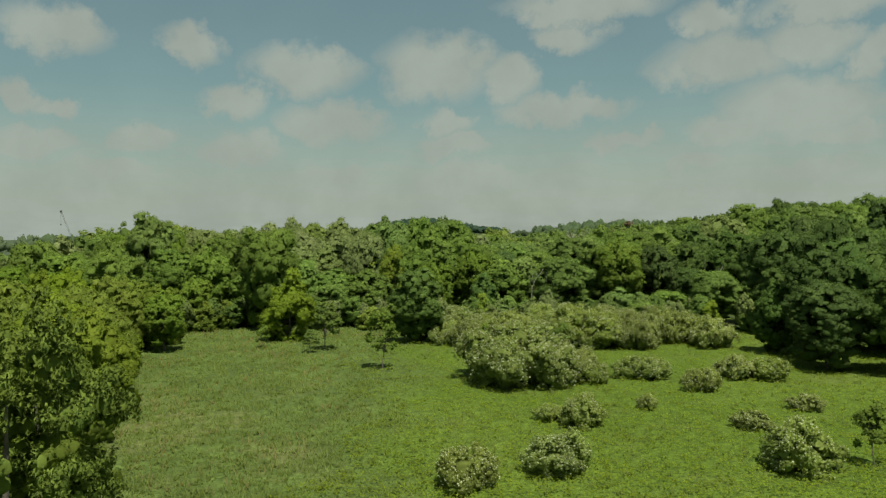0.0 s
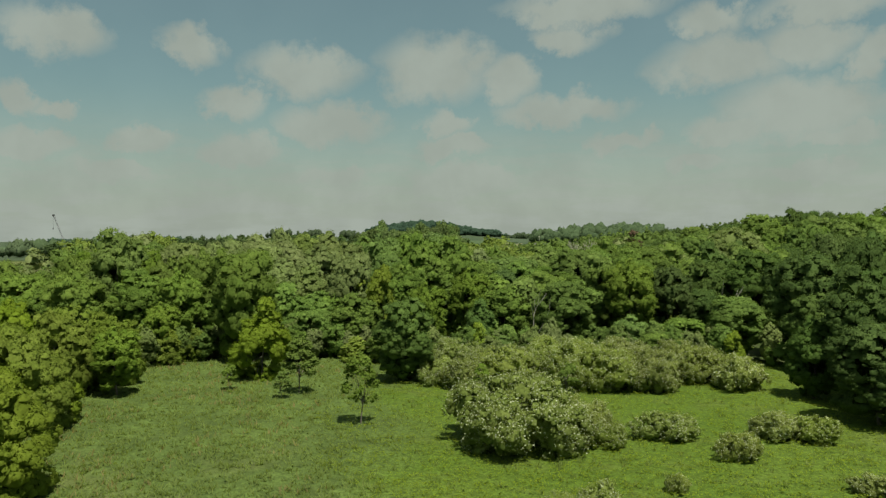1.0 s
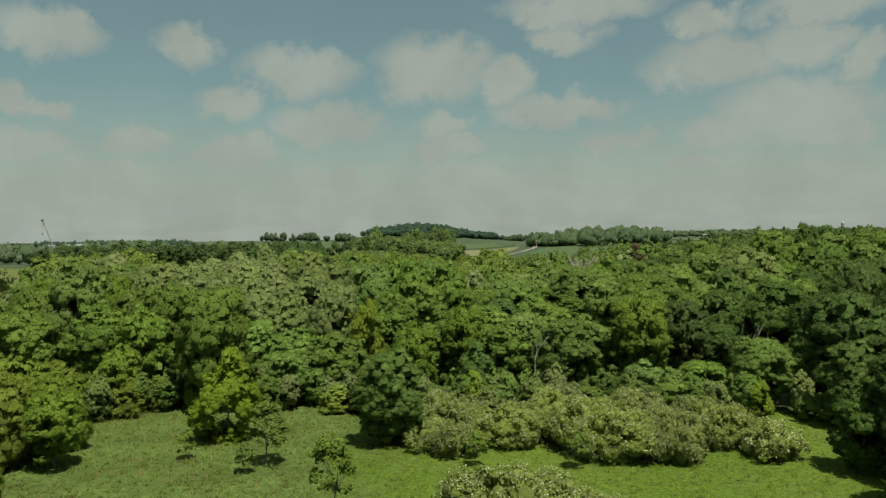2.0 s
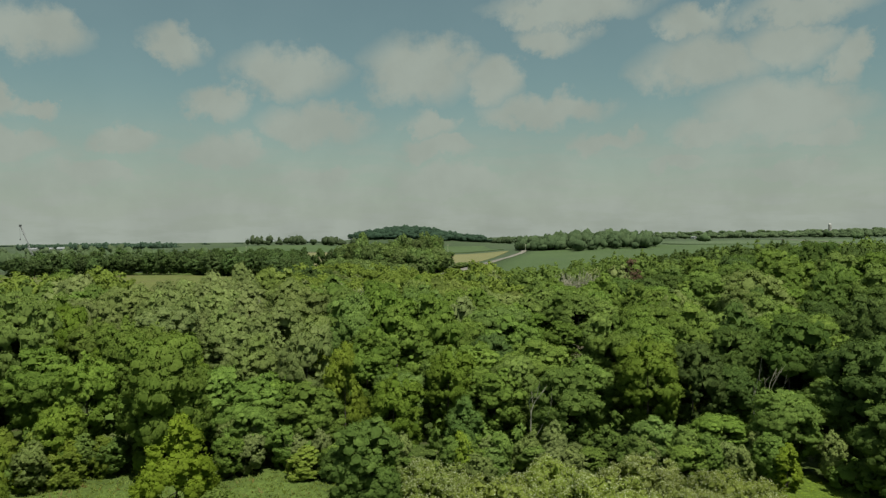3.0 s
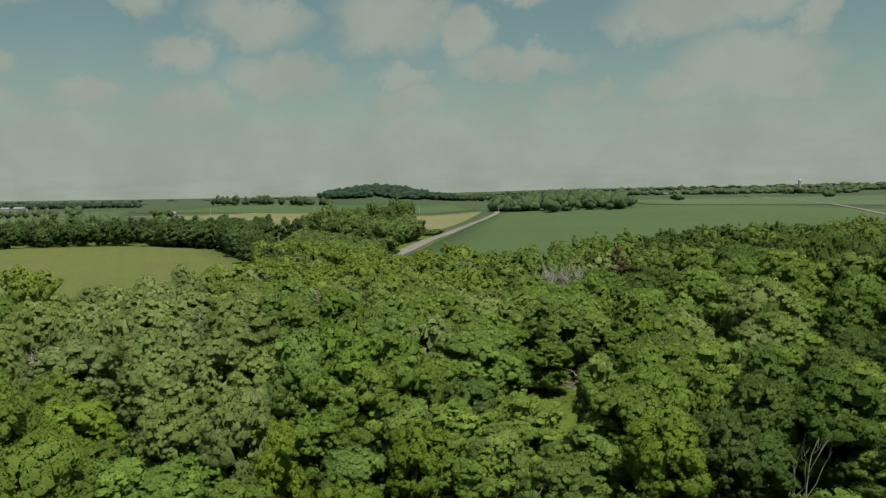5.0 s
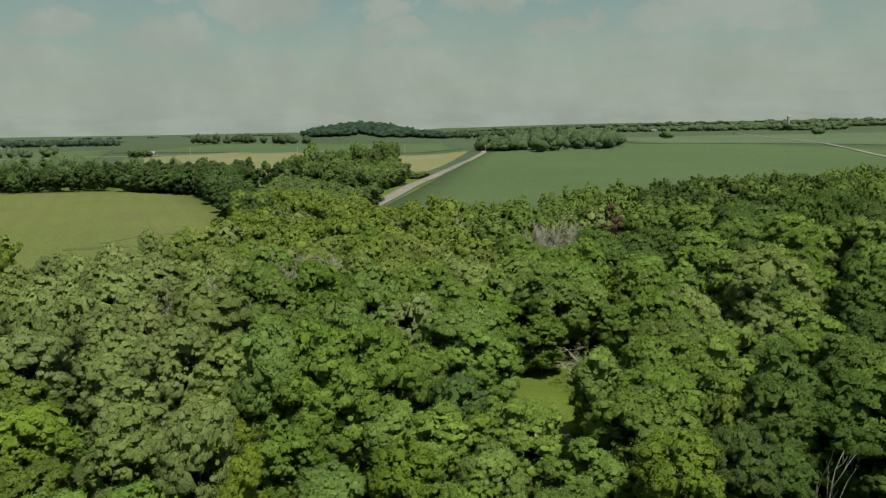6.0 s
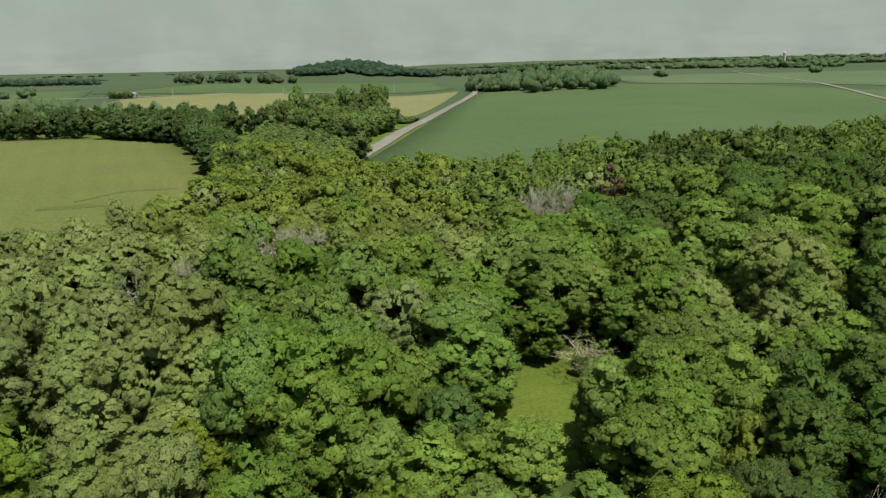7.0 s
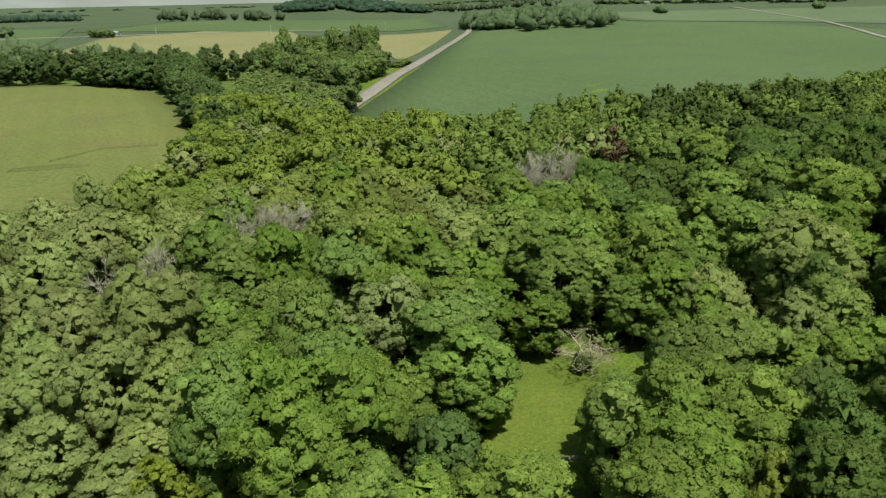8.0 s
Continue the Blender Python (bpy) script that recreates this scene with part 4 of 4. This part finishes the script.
wood("far_woods", "dark wooded rise beyond the fields", 620, [(-25, 1560, 135, 60), (-60, 1550, 100, 50), (50, 1545, 80, 40), (-40, 1505, 110, 40)], seed=1, mat=HAZED_DARK, top=(9, 14), wide=(7, 12))
wood("far_woods", "patch of woodland at the far end of the road", 330, [(165, 1060, 34, 45), (220, 1060, 50, 90), (280, 1040, 34, 80)], 1.7, 34, 2, (12, 19), HAZED_GREEN, (6, 10))
wood("far_woods", "dark distant woodland on the left horizon", 260, [(-860, 1880, 170, 50), (-760, 1900, 140, 40)], seed=3, mat=HAZED_DARK)
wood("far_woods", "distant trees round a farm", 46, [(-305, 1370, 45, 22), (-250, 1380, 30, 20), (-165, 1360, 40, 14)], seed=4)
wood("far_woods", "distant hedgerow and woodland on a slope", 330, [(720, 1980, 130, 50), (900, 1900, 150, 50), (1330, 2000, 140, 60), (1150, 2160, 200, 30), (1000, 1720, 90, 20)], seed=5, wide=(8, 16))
wood("far_woods", "small clump of field trees", 22, [(745, 1280, 22, 10), (470, 1250, 8, 6), (900, 1230, 10, 8)], seed=6)
wood("far_woods", "low woods along the left horizon", 60, [(-1500, 3300, 500, 120), (-700, 3300, 500, 90), (-1100, 2500, 300, 60)], 3, 16, 7, (5, 9), HAZED_DARK, (12, 26))
wood("far_woods", "low woods along the far horizon", 230, [(250, 2700, 500, 80), (900, 2700, 400, 100), (1700, 2500, 500, 150), (2000, 3000, 700, 200)], 3, 16, 17, (8, 15), HAZED_GREEN, (12, 26))
wood("far_woods", "deep tree belt behind the hay field", 110, [(-320, 700, 60, 50), (-230, 690, 60, 40), (-330, 790, 60, 50)], 1.2, 60, 18, (13, 19), HAZED_GREEN, (5, 8))
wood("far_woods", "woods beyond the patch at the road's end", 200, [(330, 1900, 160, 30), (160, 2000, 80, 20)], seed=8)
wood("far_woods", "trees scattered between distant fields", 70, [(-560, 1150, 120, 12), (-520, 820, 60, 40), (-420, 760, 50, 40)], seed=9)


# ---- meadow plants ----
def in_meadow(x, y):
    edge = np.interp(x, [-110, -60, -46, -36, -22, -8, 6, 20, 34, 46, 56, 70, 120], [60, 88, 118, 128, 126, 122, 118, 122, 120, 118, 100, 72, 40])
    side = np.interp(y, [20, 45, 60, 80, 100, 130], [-24, -28, -33, -41, -45, -50])
    return (y < edge) & (x > side) & (x < 30 + 0.35 * y)


def tufts(name, label, count, mat, seed, tall, wide, blades, where, leafy_tuft=False):
    """Tufts spread over the meadow, thinner with distance from the viewpoint's side."""
    r = np.random.default_rng(seed)
    y = 30 + 97 * r.random(count) ** 1.5 - 40 * (r.random(count) < 0.2) * r.random(count) ** 2
    x = r.uniform(-1, 1, count) * (22 + 0.5 * y) + 3
    ok = in_meadow(x + r.normal(0, 6.0, count), y + r.normal(0, 2.0, count)) & where(x, y, r) & (r.random(count) < ss(y, 20, 41))
    x, y = np.repeat(x[ok], blades), np.repeat(y[ok], blades)
    k = len(x)
    grow = 0.6 + 0.8 * np.repeat(r.random(k // blades), blades)
    x, y = x + r.normal(0, wide, k), y + r.normal(0, wide, k)
    z = height(x, y)
    if leafy_tuft:
        at = np.stack([x, y, z + tall * grow * r.uniform(0.45, 1.0, k)], 1)
        v, f, nn = leaf_cards(r, at, unit(r.normal(0, 0.4, (k, 3)) + [0, 0, 1]), 0.17, 0.1, 0.2, np.array([[0.0, 0.0, 1.0]]))
    else:
        a = r.uniform(0, 6.283, k)
        h = tall * grow * r.uniform(0.6, 1.2, k)
        over = np.stack([np.cos(a), np.sin(a), 0 * a], 1)
        u = np.stack([np.sin(a), -np.cos(a), 0 * a], 1) * 0.03 * (1 + 0.02 * y[:, None])
        base = np.stack([x, y, z - 0.03], 1)
        tip = base + over * (h * r.uniform(0.5, 1.3, k))[:, None] + np.stack([0 * h, 0 * h, h], 1)
        v = np.stack([base + u, base - u, tip], 1).reshape(-1, 3)
        f = np.arange(3 * k).reshape(-1, 3)
        up = np.cross(base - u - (base + u), tip - (base + u))
        f[up[:, 2] < 0] = f[up[:, 2] < 0][:, ::-1]
        nn = np.repeat(unit(np.where(up[:, 2:] < 0, -up, up) / np.linalg.norm(up, axis=1)[:, None] + [0, 0, 0.8]), 3, 0)
    tagged(new(name, mesh_of(name, v, f, nn, mat)), label, "grass", kind="stuff")


def split(x, y):
    return -5 - 0.02 * y + 2.5 * np.sin(y * 0.13) + 1.5 * np.sin(y * 0.41 + 1)


tufts("meadow_grass", "tall soft blue-green meadow grass", 26000, GRASS_BLADES, 11, 0.36, 0.2, 6, lambda x, y, r: (x < split(x, y)) | (r.random(len(x)) < 0.15))
tufts("dry_grass", "straw-coloured dry stalks among the grass", 6000, STRAW, 12, 0.42, 0.25, 3, lambda x, y, r: (x < split(x, y) - 4) & (np.sin(x * 0.3) * np.sin(y * 0.17) > -0.1))
tufts("meadow_weeds", "bright yellow-green leafy weeds covering the meadow", 38000, WEED_LEAVES, 13, 0.34, 0.22, 5, lambda x, y, r: x > split(x, y) - 2, True)


# ---- clearing ----
CLEARING_GRASS = field_material("clearing_grass", (0.075, 0.108, 0.016), (0.088, 0.122, 0.018), (0.098, 0.125, 0.022), (0.05, 0.2, 1.8))
tagged(new("clearing_grass", strip_sheet("clearing_grass", [(19, 165), (19, 172), (22, 184), (26, 197)], [(31, 164), (36, 172), (42, 184), (44, 195)], CLEARING_GRASS, 0.06, 24, 16)),
       "bright yellow-green grass of a small woodland clearing", "grass", kind="structure")


STONE = plain_material("stone", (0.15, 0.14, 0.125), (0.24, 0.23, 0.205), 0.8, 0.9, 0.5)


def rock(x, y, r, seed):
    bm = bmesh.new()
    bmesh.ops.create_icosphere(bm, subdivisions=2, radius=r)
    for v in bm.verts:
        v.co *= 1 + 0.35 * noise.noise(v.co * 1.1 / r + Vector((seed, 0, 0)))
        v.co.z *= 0.65
    me = bpy.data.meshes.new("rock")
    bm.to_mesh(me)
    bm.free()
    me.materials.append(STONE)
    ob = tagged(new("rock", me), "pale weathered boulder lying in the clearing", "rock", "rocks")
    ob.matrix_basis = pose(x, y, ground_at(x, y) + r * 0.25, 0, 0, seed * 50)


for i, (x, y, r) in enumerate([(25.2, 166.8, 0.5), (28.9, 165.6, 0.7), (30.2, 166.0, 0.5)]):
    rock(x, y, r, i + 1)


# ---- far buildings, silo, crane ----
def root_at(name, label, category, x, y, turn=0.0, group=""):
    ob = tagged(new(name), label, category, group)
    ob.matrix_basis = pose(x, y, ground_at(x, y), 0, 0, turn)
    return ob


def barn(x, y, w, l, h, turn, label):
    """A long farm building with a gable roof, doors and a row of windows."""
    top = root_at("barn", label, "barn", x, y, turn, "farm buildings")
    bm = bmesh.new()
    box(bm, -w / 2, w / 2, -l / 2, l / 2, -0.5, h)
    for s in (-1, 1):
        tri = [bm.verts.new(p) for p in ((-w / 2, s * l / 2, h), (w / 2, s * l / 2, h), (0, s * l / 2, h + w * 0.28))]
        bm.faces.new(tri if s < 0 else tri[::-1])
    part("wall", bm, WHITE_METAL, top)
    bm = bmesh.new()
    for s in (-1, 1):
        m = pose(s * w * 0.265, 0, h + w * 0.135, 0, s * 29.2, 0)
        box(bm, -w * 0.325, w * 0.325, -l / 2 - 0.5, l / 2 + 0.5, -0.12, 0.12, m)
    part("roof", bm, GREY_METAL, top, "pale grey sheet metal roof")
    for k in range(2):
        bm = bmesh.new()
        box(bm, w / 2, w / 2 + 0.12, -l * 0.3 + k * l * 0.4, -l * 0.3 + k * l * 0.4 + 4, 0, h * 0.8)
        part("door", bm, STEEL, top, "dark sliding door")
    bm = bmesh.new()
    box(bm, -2, 2, -l / 2 - 0.12, -l / 2, 0, h * 0.8)
    part("door", bm, STEEL, top, "dark sliding door")


barn(-920, 1745, 12, 30, 5, 80, "long white farm building with a grey roof")
barn(-868, 1722, 12, 20, 5, 80, "white farm building with a grey roof")
barn(-822, 1692, 13, 28, 6, 70, "large white farm building with a grey roof")
barn(-326, 1128, 9, 18, 4, 75, "white barn with an open dark doorway among trees")
barn(690, 1890, 8, 14, 5, 20, "distant white farm house on a slope")


def silo(x, y, r, h):
    top = root_at("silo", "tall pale concrete farm silo with a domed cap", "silo", x, y)
    bm = bmesh.new()
    bmesh.ops.create_cone(bm, segments=24, radius1=r, radius2=r, depth=h + 1, cap_ends=True, matrix=Matrix.Translation((0, 0, h / 2 - 0.5)))
    part("body", bm, CONCRETE, top)
    for k in range(1, 8):
        bm = bmesh.new()
        bmesh.ops.create_cone(bm, segments=24, radius1=r + 0.1, radius2=r + 0.1, depth=0.3, cap_ends=True, matrix=Matrix.Translation((0, 0, h * k / 8)))
        part("hoop", bm, GREY_METAL, top)
    bm = bmesh.new()
    bmesh.ops.create_uvsphere(bm, u_segments=24, v_segments=12, radius=r + 0.15)
    bmesh.ops.bisect_plane(bm, geom=bm.verts[:] + bm.edges[:] + bm.faces[:], plane_co=(0, 0, 0), plane_no=(0, 0, -1), clear_outer=True)
    bmesh.ops.translate(bm, verts=bm.verts, vec=(0, 0, h))
    part("dome", bm, WHITE_METAL, top, "pale metal dome")


silo(1150, 2076, 4.2, 30)


def bar(bm, a, b, r):
    a, b = Vector(a), Vector(b)
    m = Matrix.Translation((a + b) / 2) @ (b - a).to_track_quat("Z", "Y").to_matrix().to_4x4()
    bmesh.ops.create_cone(bm, segments=6, radius1=r, radius2=r, depth=(b - a).length, cap_ends=True, matrix=m)


def crane(x, y):
    """A crawler crane with a lattice boom leaning over to one side."""
    top = root_at("crane", "distant dark crawler crane with a raised lattice boom", "crane", x, y)
    bm = bmesh.new()
    for s in (-1, 1):
        box(bm, -3.2, 3.2, s * 2.2 - 0.5, s * 2.2 + 0.5, -0.1, 1.2)
    part("crawler", bm, STEEL, top)
    bm = bmesh.new()
    box(bm, -2.4, 4.2, -1.7, 1.7, 1.2, 3.6)
    bmesh.ops.bevel(bm, geom=bm.edges[:], offset=0.15, segments=2, affect="EDGES")
    part("cab", bm, GREY_METAL, top)
    foot, tip = Vector((-1.5, 0, 2.0)), Vector((-17.5, 0, 44.0))
    side, up = Vector((0, 1, 0)), (tip - foot).normalized().cross(Vector((0, 1, 0)))
    bm = bmesh.new()
    corners = [(a, b) for a in (-1, 1) for b in (-1, 1)]
    for a, b in corners:
        bar(bm, foot + side * a * 0.7 + up * b * 0.7, tip + side * a * 0.35 + up * b * 0.35, 0.11)
    steps = 16
    for k in range(steps):
        p, q = foot.lerp(tip, k / steps), foot.lerp(tip, (k + 1) / steps)
        for b in (-1, 1):
            bar(bm, p + side * (-0.6) + up * b * 0.6, q + side * 0.6 + up * b * 0.6, 0.09)
        for a in (-1, 1):
            bar(bm, p + side * a * 0.6 + up * (-0.6), q + side * a * 0.6 + up * 0.6, 0.09)
    part("boom", bm, GREY_METAL, top)
    bm = bmesh.new()
    box(bm, -18.6, -16.6, -0.7, 0.7, 42.6, 44.8)
    part("boom_head", bm, STEEL, top)
    bm = bmesh.new()
    bar(bm, (-18, 0, 30), (-18, 0, 43), 0.08)
    part("hoist_rope", bm, STEEL, top)
    bm = bmesh.new()
    box(bm, -18.4, -17.6, -0.4, 0.4, 28.6, 30.2)
    part("hook_block", bm, STEEL, top)


crane(-400, 793)


def pole(x, y, h):
    """A wooden power pole with a cross-arm and insulators."""
    top = root_at("utility_pole", "pale wooden utility pole beside a field", "pole", x, y, 20, "utility poles")
    bm = bmesh.new()
    bmesh.ops.create_cone(bm, segments=8, radius1=0.3, radius2=0.2, depth=h + 1, cap_ends=True, matrix=Matrix.Translation((0, 0, h / 2 - 0.5)))
    part("shaft", bm, DEADWOOD, top)
    bm = bmesh.new()
    box(bm, -1.4, 1.4, -0.1, 0.1, h - 1.0, h - 0.75)
    part("cross_arm", bm, DEADWOOD, top)
    for k in (-1.2, 0.0, 1.2):
        bm = bmesh.new()
        bmesh.ops.create_cone(bm, segments=8, radius1=0.1, radius2=0.06, depth=0.35, cap_ends=True, matrix=Matrix.Translation((k, 0, h - 0.58)))
        part("insulator", bm, STEEL, top)


for x, y in ((-118, 1110), (34, 1150), (128, 960), (-260, 1090)):
    pole(x, y, 13)
